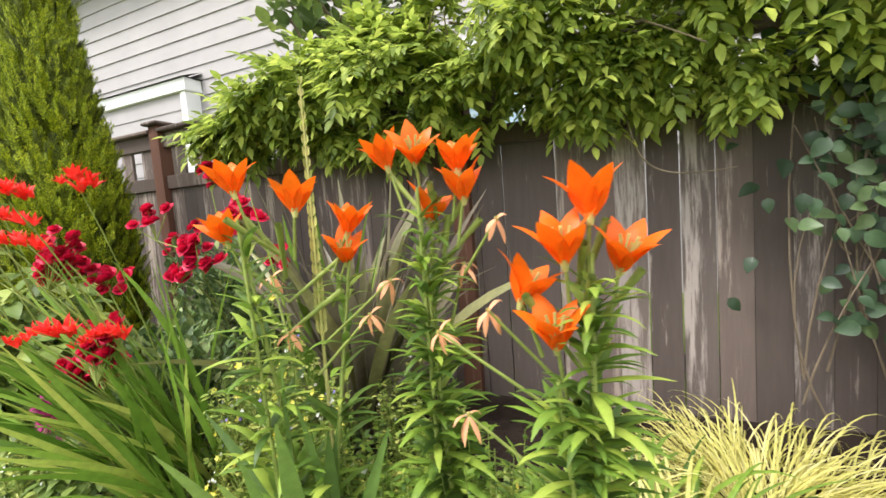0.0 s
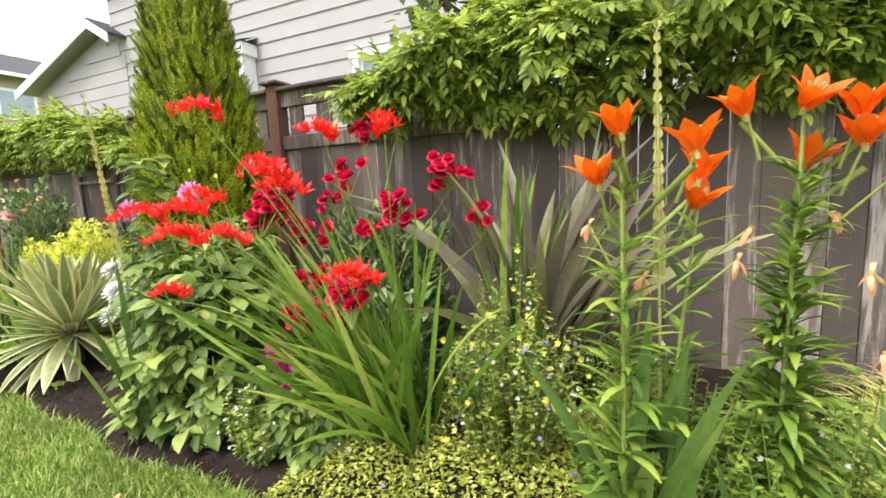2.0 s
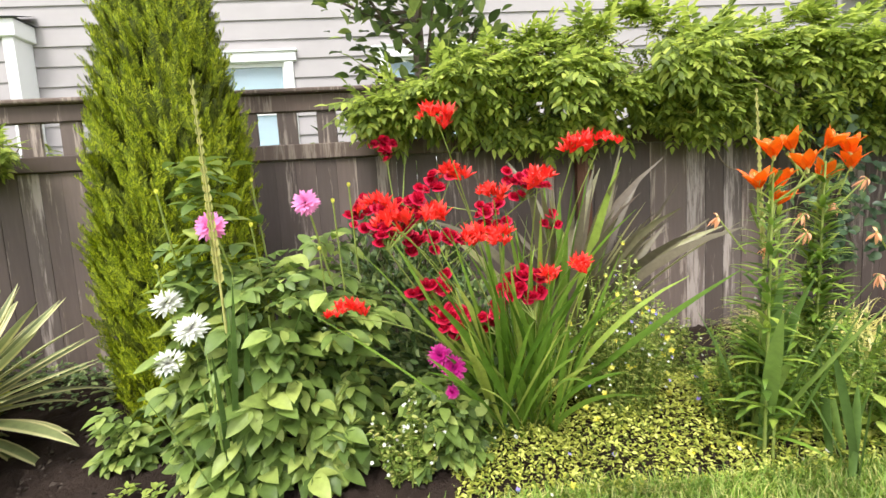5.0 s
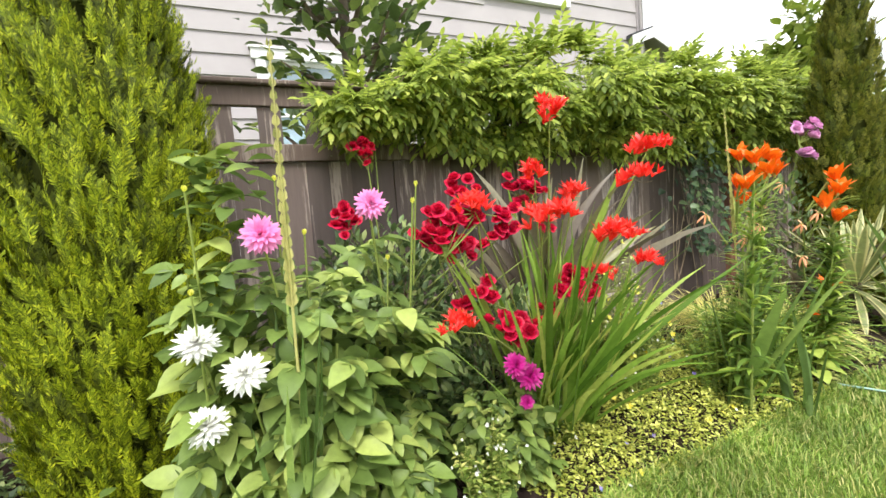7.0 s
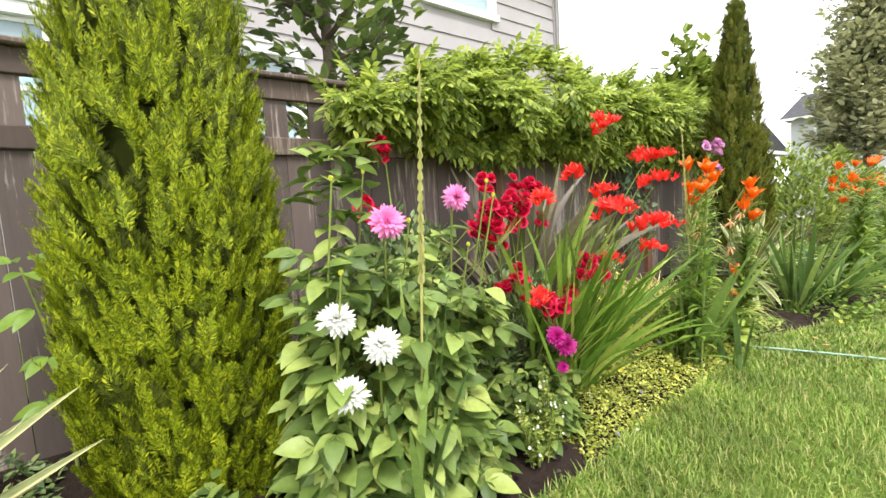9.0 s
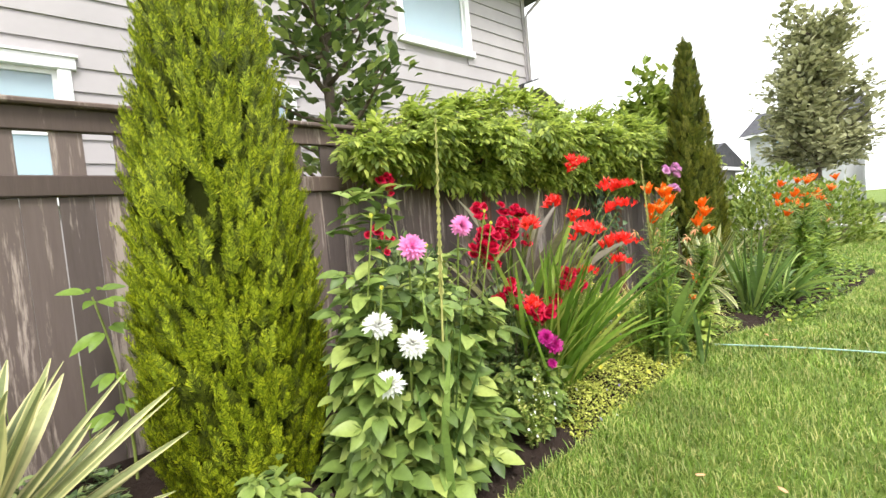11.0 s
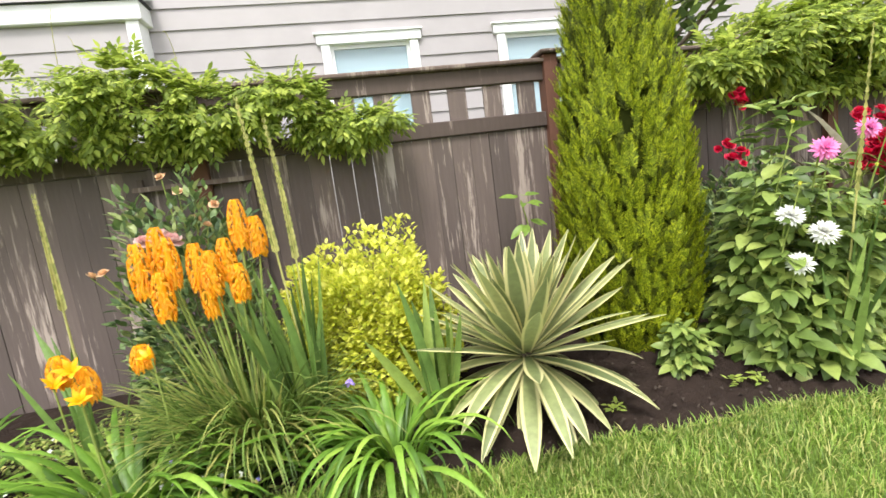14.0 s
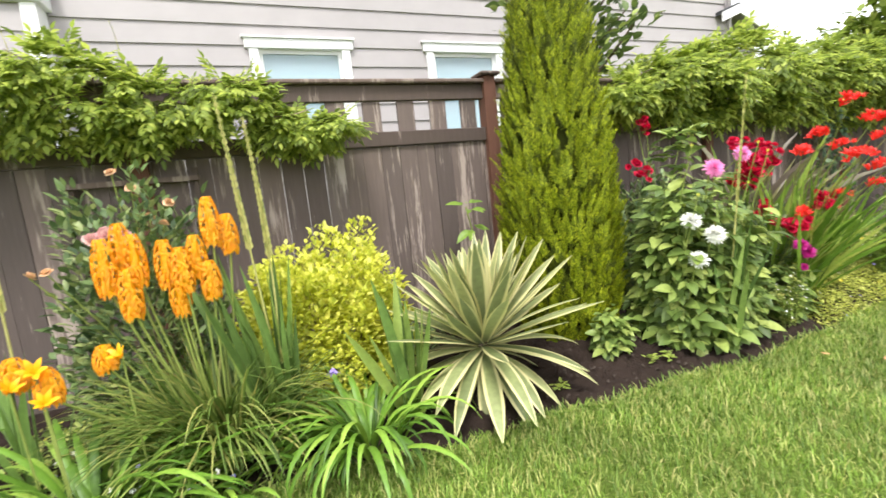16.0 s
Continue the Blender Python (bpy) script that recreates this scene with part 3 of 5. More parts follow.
z = 1.31
while z < BZ - 0.27:
    v = [(BX0 + 0.141, BY + 0.005, z), (BX1 - 0.141, BY + 0.005, z), (BX1 - 0.141, BY + 0.022, z + LAP), (BX0 + 0.141, BY + 0.022, z + LAP), (BX0 + 0.141, BY + 0.029, z), (BX1 - 0.141, BY + 0.029, z)]
    Mesher().add(v, [(0, 1, 2, 3), (4, 5, 1, 0)]).part("siding_board", M_SIDING, bay, smooth=False)
    z += LAP


def gable_wing(parent, ax, az, slopes, y0, y1, wall_m, name):
    """A gabled roof end facing the garden: apex at (ax, az); slopes: (run, drop) to either side, run signed."""
    wing = thing(name, "", "")
    wing.parent = parent
    (rl, dl), (rr, dr) = slopes
    foot = [(ax + rl * 0.9, GROUND), (ax + rr * 0.9, GROUND), (ax + rr * 0.9, az - dr * 0.9 - 0.1), (ax, az - 0.12), (ax + rl * 0.9, az - dl * 0.9 - 0.1)]
    front, back = [(a, y0 + 0.35, b) for a, b in foot], [(a, y0 + 0.5, b) for a, b in foot]
    Mesher().add(front + back, [(0, 1, 2, 3, 4), (9, 8, 7, 6, 5)]).part("gable_wall", wall_m, wing, smooth=False)
    z = 1.5
    while z < az - 0.4:
        lo = ax + max(rl * 0.88, rl * (az - 0.42 - z) / dl)
        hi = ax + min(rr * 0.88, rr * (az - 0.42 - z) / dr)
        box_part("siding_board", wall_m, wing, lo, y0 + 0.325, z, hi, y0 + 0.349, z + 0.245)
        z += 0.265
    for run, drop in slopes:
        e = (ax + run, az - drop)
        v = [(ax, y0, az), (e[0], y0, e[1]), (e[0], y1, e[1]), (ax, y1, az), (ax, y0, az + 0.07), (e[0], y0, e[1] + 0.07), (e[0], y1, e[1] + 0.07), (ax, y1, az + 0.07)]
        Mesher().add(v, [(0, 1, 2, 3), (4, 7, 6, 5), (0, 4, 5, 1), (1, 5, 6, 2), (2, 6, 7, 3)]).part("roof_slope", M_ROOF, wing, smooth=False)
        v = [(ax, y0 - 0.03, az + 0.03), (e[0], y0 - 0.03, e[1] + 0.03), (e[0], y0 - 0.03, e[1] - 0.15), (ax, y0 - 0.03, az - 0.15)]
        v += [(a, y0 - 0.002, c) for a, b, c in v]
        Mesher().add(v, [(0, 1, 2, 3), (7, 6, 5, 4), (0, 4, 5, 1), (3, 2, 6, 7), (1, 5, 6, 2)]).part("barge_board", M_TRIM, wing, smooth=False)
        Mesher().add([(ax, y0 + 0.001, az - 0.006), (e[0], y0 + 0.001, e[1] - 0.006), (e[0], y1, e[1] - 0.006), (ax, y1, az - 0.006)], [(0, 1, 2, 3)]).part("soffit", M_SIDING, wing, smooth=False)
    return wing


gable_wing(house, -7.95, 4.83, ((-3.3, 1.05), (0.68, 0.40)), 3.05, 9.0, M_SIDING, "garage_wing")
gable_wing(house, 8.10, 4.16, ((-0.55, 0.20), (1.15, 0.46)), 3.25, 6.5, M_SIDING, "porch_wing")


def far_house(label, x, y, w, d, eave, ridge, wall_m, wins, along_x=True):
    h = thing("far_house", label, "house", kind="structure")
    box_part("wall", wall_m, h, x, y, GROUND, x + w, y + d, eave)
    o = 0.5
    if along_x:
        v = [(x - o, y - o, eave - 0.1), (x + w + o, y - o, eave - 0.1), (x + w + o, y + d + o, eave - 0.1), (x - o, y + d + o, eave - 0.1), (x - o, y + d / 2, ridge), (x + w + o, y + d / 2, ridge)]
        fs, ts = [(0, 1, 5, 4), (2, 3, 4, 5)], [(1, 2, 5), (3, 0, 4)]
    else:
        v = [(x - o, y - o, eave - 0.1), (x - o, y + d + o, eave - 0.1), (x + w + o, y + d + o, eave - 0.1), (x + w + o, y - o, eave - 0.1), (x + w / 2, y - o, ridge), (x + w / 2, y + d + o, ridge)]
        fs, ts = [(1, 0, 4, 5), (3, 2, 5, 4)], [(0, 3, 4), (2, 1, 5)]
    Mesher().add(v, fs).add(v, ts).add(v, [(3, 2, 1, 0)]).part("roof", M_ROOF, h, smooth=False)
    box_part("gutter", M_TRIM, h, x - o - 0.1, y - o - 0.1, eave - 0.22, x + w + o, y - o, eave - 0.08)
    for gx_ in (x - o - 0.1, x + w + o + 0.001):
        box_part("gutter", M_TRIM, h, gx_, y - o, eave - 0.22, gx_ + 0.1, y + d + o, eave - 0.08)
    for side, a, z0, ww, hh in wins:
        win = thing("window", "", "")
        win.parent = h
        if side == "e":
            box_part("frame", M_TRIM, win, x + w + 0.001, a, z0, x + w + 0.06, a + ww, z0 + hh)
            box_part("pane", M_GLASS, win, x + w + 0.061, a + 0.12, z0 + 0.12, x + w + 0.075, a + ww - 0.12, z0 + hh - 0.12)
        elif side == "x":
            box_part("frame", M_TRIM, win, x - 0.06, a, z0, x - 0.001, a + ww, z0 + hh)
            box_part("pane", M_GLASS, win, x - 0.075, a + 0.12, z0 + 0.12, x - 0.061, a + ww - 0.12, z0 + hh - 0.12)
        else:
            box_part("frame", M_TRIM, win, a, y - 0.06, z0, a + ww, y - 0.001, z0 + hh)
            box_part("pane", M_GLASS, win, a + 0.12, y - 0.075, z0 + 0.12, a + ww - 0.12, y - 0.061, z0 + hh - 0.12)


far_house("beige house with a dark shingle roof beyond the gardens", -30, 0.5, 10, 11, 6.3, 8.3, M_BEIGE, [("e", 6.0, 4.5, 1.3, 1.2), ("e", 2.5, 4.5, 1.3, 1.2)], False)
far_house("pale two-storey house with a dark roof across the street", 33, 1.2, 9, 4.4, 5.0, 6.9, M_WHITESIDE, [("x", 3.0, 3.2, 1.5, 1.4), ("x", 1.5, 3.2, 0.9, 1.4), ("x", 4.6, 0.8, 1.0, 1.4)], False)
far_house("grey house with a dark roof across the street", 34, -9.5, 10, 7.5, 5.6, 8.0, M_SIDING, [("x", -5, 3.2, 1.5, 1.5), ("x", -8, 3.2, 1.5, 1.5)], False)
far_house("low grey house seen past the clipped cypress", 19, 4.2, 6, 6, 2.6, 3.6, M_SIDING, [("x", 6, 0.9, 1.4, 1.2)], False)


# ---- trees and shrubs ----
def thuja(x, y, z0, height, profile, count, label, spray, material=M_THUJA):
    """A columnar cypress: trunk, core coloured dark as gap shade and thousands of flat upright sprays. profile: (height
    share, radius).
    """
    t = thing("thuja_tree", label, "conifer", (x, y, z0), "clipped cypresses")
    hs, rs = zip(*profile)
    mm = Mesher()
    tube(mm, [(0, 0, -0.05), (0, 0, height * 0.5), (0, 0, height * 0.97)], 0.06, 0.01, 8)
    mm.part("trunk", M_BARK, t)
    # solid core whose dark colour stands for shade seen between the plumes
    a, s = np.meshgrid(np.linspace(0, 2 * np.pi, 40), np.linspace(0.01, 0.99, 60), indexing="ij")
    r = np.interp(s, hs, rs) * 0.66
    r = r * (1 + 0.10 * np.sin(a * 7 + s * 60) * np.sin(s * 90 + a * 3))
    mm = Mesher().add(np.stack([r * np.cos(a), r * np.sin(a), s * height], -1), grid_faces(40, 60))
    mm.part("inner_crown", M_THUJA_IN_SHADE, t)
    # spray: a little flat fan of scaly fingers
    T, F = np.array([(0, 0, 0), (0.11, 0.5, 0.03), (0, 1.0, 0.0), (-0.11, 0.5, 0.03)]), np.array([[0, 1, 2, 3]])
    vs, fs, n = [], [], 0
    for ang, off, size in ((0, 0.3, 0.75), (26, 0.1, 0.62), (-26, 0.12, 0.62), (46, 0.0, 0.45), (-46, 0.02, 0.45), (20, 0.5, 0.45), (-20, 0.55, 0.42)):
        q = radians(ang)
        c, d = np.cos(q), np.sin(q)
        R = np.array([[c, d, 0], [-d, c, 0], [0, 0, 1]])
        vs.append(T @ R.T * size + (0, off, 0.05 * np.sin(ang)))
        fs.append(F + n)
        n += len(T)
    ST, SF = np.concatenate(vs), np.concatenate(fs)

    # plumes: upright feathers that stand out from the column, old growth inside coloured darker for gap shade, fresh
    # tips outside
    def plumes(name, k, per, r_lo, r_hi, tall_lo, tall_hi, size, lean, mtl):
        s = np.where(U(0, 1, k) < 0.3, U(0.0, 0.97, k), 1 - np.sqrt(U(0, 1, k)) * 0.995)
        a = U(0, 2 * np.pi, k)
        ridge = np.array([noise.noise((np.cos(p) * 2.2, np.sin(p) * 2.2, q * height * 1.6 + x)) for p, q in zip(a, s)])
        r = np.interp(s, hs, rs) * U(r_lo, r_hi, k) * (1 + 0.10 * ridge)
        out = np.stack([np.cos(a), np.sin(a), 0 * a], -1)
        grow = unit(out * U(0.05, lean, k)[:, None] + np.array([0, 0, 1.0]) + 0.16 * sphere_dirs(k))
        flat = unit(np.cross(out, [0, 0, 1.0]) + out * rng.normal(0, 0.8, k)[:, None])
        tall = U(tall_lo, tall_hi, k) * np.interp(s, [0, 0.7, 1], [1, 0.9, 0.5])
        foot = np.stack([r * np.cos(a), r * np.sin(a), s * height - 0.3 * tall], -1)
        u = np.tile(np.linspace(0.0, 1.0, per), (k, 1))
        sway = np.where(np.arange(per) % 2, 1.0, -1.0)[None] * U(0.35, 0.9, (k, per)) * (1 - 0.75 * u)
        along = (grow[:, None] + flat[:, None] * sway[..., None]).reshape(-1, 3) + 0.10 * sphere_dirs(k * per)
        pos = (foot[:, None] + grow[:, None] * (u * tall[:, None])[..., None] + out[:, None] * (0.03 * u * u)[..., None]).reshape(-1, 3)
        up = np.cross(grow, flat)[:, None].repeat(per, 1).reshape(-1, 3) + 0.2 * sphere_dirs(k * per)
        mm = Mesher()
        scatter(mm, ST, SF, pos, turns(along, up), size * U(0.7, 1.2, k * per) * (1.15 - 0.5 * u.ravel()))
        tagged(mm.part(name, mtl, t), kind="stuff")

    plumes("old_shaded_growth", count // 30, 12, 0.66, 0.84, 0.08, 0.16, spray * 1.15, 0.3, M_THUJA_OLD_SHADED)
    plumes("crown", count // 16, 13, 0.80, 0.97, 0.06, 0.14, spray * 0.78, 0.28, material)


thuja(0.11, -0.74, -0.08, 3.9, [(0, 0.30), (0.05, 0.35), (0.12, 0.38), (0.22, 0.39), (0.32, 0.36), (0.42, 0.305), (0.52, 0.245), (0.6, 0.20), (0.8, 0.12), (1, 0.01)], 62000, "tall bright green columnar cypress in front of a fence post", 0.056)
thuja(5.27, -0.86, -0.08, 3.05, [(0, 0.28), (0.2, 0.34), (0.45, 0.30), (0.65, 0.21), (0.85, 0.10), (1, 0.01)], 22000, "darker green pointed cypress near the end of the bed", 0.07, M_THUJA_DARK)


def ridge_top(xs, pts):
    px, pz = zip(*pts)
    return np.interp(xs, px, pz)


def vine(label, x0, x1, top, low, count, depth, size):
    """A wisteria sprawling over the fence: twisted wood and feathered leaves hanging in tiers."""
    t = thing("wisteria_vine", label, "climbing plant", ((x0 + x1) / 2, 0, 0), "vines on the fence")
    ox = (x0 + x1) / 2
    for k in range(int((x1 - x0) * 6)):
        a = U(x0, x1)
        b = min(max(a + U(-0.9, 0.9), x0), x1)
        za, zb = U(1.5, max(1.6, ridge_top(a, top) - 0.1)), U(1.5, max(1.6, ridge_top(b, top) - 0.1))
        p = curve_points((a - ox, U(-0.3, 0.1), za), (b - ox, U(-depth, 0.2), zb), (0, U(-0.08, 0.08), U(-0.15, 0.12)), 8)
        mm = Mesher()
        tube(mm, p, U(0.004, 0.012), 0.003, 5)
        mm.part("stem", M_TWIG, t)
    P, PF = pinnate(5, 0.36, 0.40)
    count = int(count * 1.45)
    x = U(x0, x1, count)
    hi, lo = ridge_top(x, top), ridge_top(x, low)
    hi = hi - 0.09 + np.array([0.16 * noise.noise((a * 2.3, 0.7, size * 9)) for a in x])
    lo = lo + np.array([0.14 * noise.noise((a * 2.9, 4.7, size * 9)) for a in x])
    q = U(0, 1, count)
    z = lo + (hi - lo) * q ** 0.85
    belly = np.sin(np.pi * np.clip(q, 0.05, 0.95)) ** 0.6
    lump = np.array([noise.noise((a * 2.1, b * 3.3, 3.1)) for a, b in zip(x, z)])
    front = U(0, 1, count) < 0.72
    y = np.where(front, -0.07 - depth * belly * (0.75 + 0.45 * lump) * U(0.6, 1.05, count), U(-0.05, 0.34, count))
    y = np.where((z < 1.84) & (y > -0.09) & (y < 0.11), -0.10 - 0.04 * U(0, 1, count), y)
    z = z + 0.06 * lump
    y = np.where((z < 1.84) & (y > 0), np.where(U(0, 1, count) < 0.5, -0.12, 0.16), y)
    az = np.where(y < 0, -np.pi / 2 + rng.normal(0, 0.9, count), U(0, 2 * np.pi, count))
    el = rng.normal(-0.42, 0.38, count) + np.where(q > 0.85, 0.75, 0.0)
    along = np.stack([np.cos(el) * np.cos(az), np.cos(el) * np.sin(az), np.sin(el)], -1)
    up = np.array([0, -0.25, 1.0]) + 0.35 * sphere_dirs(count)
    # leaves gather in tiers along the shoots, with gaps between
    gap = np.array([noise.noise((a * 3.1, b * 4.0, c * 7.5 + 1.3)) for a, b, c in zip(x, y, z)])
    keep = gap > np.quantile(gap, 0.31)
    mm = Mesher()
    scatter(mm, P, PF, np.stack([x - ox, y, z], -1)[keep], turns(along, up)[keep], size * U(0.55, 1.2, keep.sum()))
    tagged(mm.part("leaves", M_VINE, t), kind="stuff")
    for k in range(int((x1 - x0) * 3)):
        a = U(x0 + 0.1, x1 - 0.1)
        zt = ridge_top(a, top)
        tip = (a - ox + U(-0.25, 0.25), U(-0.5, 0.0), zt + U(-0.35, 0.14))
        mm = Mesher()
        tube(mm, curve_points((a - ox, U(-0.25, -0.1), zt - 0.2), tip, (0, 0, U(0, 0.12)), 8), 0.0025, 0.001, 4)
        mm.part("tendril", M_SPIKE, t)
    return t


wisteria = vine("bright green wisteria sprawling over the fence top", 1.05, 6.9, [(1.05, 1.72), (1.3, 1.86), (1.6, 1.97), (2.0, 2.1), (2.6, 2.22), (3.4, 2.18), (4.2, 2.22), (5.2, 2.26), (6.0, 2.2), (6.9, 2.0)],
     [(1.05, 1.62), (1.4, 1.58), (2.0, 1.48), (3.0, 1.44), (4.2, 1.42), (5, 1.4), (6.9, 1.45)], 5200, 0.50, 0.215)
# bare runner looping down over the boards
mm = Mesher()
q = np.linspace(0, 1, 24)[:, None]
loop = (1 - q) ** 3 * np.array([3.42, -0.16, 1.50]) + 3 * q * (1 - q) ** 2 * np.array([3.46, -0.2, 1.15]) + 3 * q * q * (1 - q) * np.array([3.5, -0.2, 1.08]) + q ** 3 * np.array([3.86, -0.10, 1.12])
tube(mm, loop - np.asarray(wisteria.location), 0.006, 0.003, 6)
mm.part("runner", M_TWIG, wisteria, "bare pale runner hanging before the boards")
vine("bright green wisteria hanging over the fence beside the house bay", -6.2, -1.1, [(-6.2, 1.95), (-4.5, 2.0), (-3.2, 2.06), (-2.6, 2.04), (-2.15, 1.9), (-1.7, 1.76), (-1.1, 1.56)],
     [(-6.2, 1.45), (-3, 1.48), (-2.2, 1.42), (-1.6, 1.44), (-1.1, 1.48)], 3400, 0.42, 0.165)


def leafy_tree(name, label, category, at, trunk_h, limbs, T, F, leaf_size, count, material, spread, group=""):
    """Trunk, limbs and leaves set along the twigs."""
    t = thing(name, label, category, at, group)
    wood, pos, along = Mesher(), [], []
    tube(wood, [(0, 0, -0.1), (0.02, 0, trunk_h * 0.5), (0.0, 0.02, trunk_h)], 0.03 * trunk_h ** 0.7, 0.008 * trunk_h, 8)
    for k in range(limbs):
        h = trunk_h * U(0.25, 1.0)
        a = U(0, 2 * np.pi)
        reach = spread * U(0.5, 1.0) * (1.15 - 0.55 * h / trunk_h)
        tip = np.array([np.cos(a) * reach, np.sin(a) * reach, h + spread * U(0.1, 0.75)])
        p = curve_points((0, 0, h), tip, (0, 0, -0.06 * spread), 9)
        tube(wood, p, 0.007 * trunk_h, 0.002 * trunk_h, 5)
        m_ = max(4, count // limbs)
        s = U(0.2, 1.05, m_)
        q = (1 - s)[:, None] * p[0] + s[:, None] * tip + spread * 0.13 * rng.normal(0, 1, (m_, 3))
        pos.append(q)
        d = unit(tip - p[0])
        along.append(d + 0.9 * sphere_dirs(m_, -0.6, 0.8))
    wood.part("trunk", M_BARK, t)
    pos, along = np.concatenate(pos), np.concatenate(along)
    mm = Mesher()
    scatter(mm, T, F, pos, turns(along, np.array([0, 0, 1.0]) + 0.5 * sphere_dirs(len(pos))), leaf_size * U(0.6, 1.2, len(pos)))
    tagged(mm.part("crown", material, t), kind="stuff")


BROAD = leaf(0.56, 5, 0.18, 0.22, 0.45)
leafy_tree("magnolia_tree", "young dark green large-leaved tree behind the fence", "tree", (1.45, 0.70, GROUND), 3.9, 40, *BROAD, 0.13, 2100, M_TREE, 0.92)
leafy_tree("garden_tree", "rounded green tree behind the far cypress", "tree", (9.8, 1.6, GROUND), 3.3, 40, *BROAD, 0.22, 3600, M_HEDGE, 1.2)
leafy_tree("street_tree", "tall grey-green tree standing by the street", "tree", (26.0, 1.2, GROUND), 8.2, 60, *BROAD, 0.34, 9000, M_FARTREE, 2.2)
leafy_tree("street_tree", "tall grey-green tree standing by the street", "tree", (30.0, -4.5, GROUND), 7.5, 60, *BROAD, 0.34, 3500, M_FARTREE, 2.6)


def bush(name, label, category, at, rx, ry, h, T, F, size, count, material, twigs=30, lumps=3.0, shoulder=0.0):
    """A mounded shrub: twigs from the ground and leaves in uneven clumps over its dome."""
    t = thing(name, label, category, at)
    d = sphere_dirs(count, -0.15, 1.0)
    lump = np.array([noise.noise(Vector(v) * lumps) for v in d])
    r = (0.80 + 0.28 * lump) * (1 - U(0, 1, count) ** 2 * 0.45)
    pos = d * r[:, None] * np.array([rx, ry, h])
    pos[:, :2] /= (np.maximum(0.4, np.sqrt(1 - d[:, 2:] ** 2))) ** shoulder
    pos[:, 2] = np.maximum(pos[:, 2], 0.02)
    mm = Mesher()
    for k in range(twigs):
        v = sphere_dirs(1, 0.1, 0.95)[0] * np.array([rx, ry, h]) * 0.82
        tube(mm, curve_points((v[0] * 0.15, v[1] * 0.15, -0.03), v, (0, 0, 0.05 * h), 6), 0.006, 0.002, 5)
    tagged(mm.part("twigs", M_TWIG, t), kind="stuff")
    mm = Mesher()
    scatter(mm, T, F, pos, turns(d + 0.8 * sphere_dirs(count, -0.2, 1), np.array([0, 0, 1.0]) + 0.6 * d + 0.3 * sphere_dirs(count)), size * U(0.6, 1.25, count))
    tagged(mm.part("leaves", material, t), kind="stuff")
    return t


SMALL = leaf(0.45, 4, 0.15, 0.15, 0.45)
bush("golden_shrub", "mounded golden yellow small-leaved shrub by the fence", "shrub", (-1.50, -0.74, -0.05), 0.54, 0.40, 1.02, *leaf(0.62, 4, 0.2, 0.25, 0.45), 0.037, 21000, M_GOLD, 40, 4.5, 0.55)
bush("hedge_bush", "light green rounded bush beyond the far cypress", "shrub", (9.6, -0.4, GROUND), 2.0, 1.2, 1.95, *SMALL, 0.11, 6000, M_HEDGE, 40)
bush("hedge_bush", "light green rounded bush beyond the far cypress", "shrub", (13.0, -0.9, GROUND), 1.6, 1.1, 1.6, *SMALL, 0.12, 4000, M_HEDGE, 30)


# ---- flowers: builders for single blooms, about a unit across, at the origin facing +z ----
def petals(count, elev, droop, length, width, start=0.0, lift=0.0, seg=5, tip=0.5, base_w=0.35, fold=0.2):
    az = np.arange(count) * 2 * np.pi / count + start + U(-0.12, 0.12, count)
    return blades(np.tile([0, 0, lift], (count, 1)), az, elev + U(-0.12, 0.12, count), length * U(0.9, 1.1, count), width, droop, seg, fold, tip, 1.5, base_w)


def turned(V, facing, at, size):
    R = turns(np.array([np.cross(facing, [0.31, 0.77, 0.2])]), np.array([facing]))[0]
    return V @ R.T * size + np.asarray(at)


def bloom(name, rings, material, parent, at, size, facing=(0, 0, 1), label="", origin=None, pieces=False, stamens=False):
    o = np.asarray(parent.location) if origin is None else np.asarray(origin)
    at = np.asarray(at) - o
    mm = Mesher()
    if pieces:
        f = unit(np.asarray(facing, float))
        tube(mm, curve_points(at - f * size * 0.12, at + f * size * 0.08, (0, 0, 0), 4), size * 0.05, size * 0.09, 8)
        ob = mm.part(name, M_SPIKE, parent, label)
        for V in rings:
            blade_parts("petal", turned(V, facing, at, size), material, ob)
        if stamens:
            side = unit(np.cross(f, [0.3, 0.8, 0.1]))
            for k in range(6):
                q = f + 0.28 * (side * np.cos(k * 1.05) + np.cross(f, side) * np.sin(k * 1.05))
                st = Mesher()
                tube(st, curve_points(at, at + q * size * 0.6, (0, 0, 0), 4), size * 0.015, size * 0.03, 5)
                st.part("stamen", M_SPIKE, ob)
        return ob
    for V in rings:
        add_blades(mm, turned(V, facing, at, size))
    return mm.part(name, material, parent, label)


def lily_rings():
    return [petals(3, 1.22, 0.95, 1.0, 0.40, 0, 0, 6, 0.45), petals(3, 1.28, 0.8, 0.98, 0.46, np.pi / 3, 0, 6, 0.45)]


def dahlia_rings():
    return [petals(16, -0.1, 0.5, 0.95, 0.30, 0.1, 0.0), petals(18, 0.2, 0.3, 1.0, 0.28, 0.0, 0.05), petals(16, 0.5, 0.25, 0.92, 0.26, 0.2, 0.1), petals(14, 0.8, 0.15, 0.75, 0.24, 0.1, 0.15), petals(10, 1.1, 0.0, 0.58, 0.2, 0.3, 0.18), petals(6, 1.35, -0.1, 0.42, 0.16, 0.3, 0.2)]


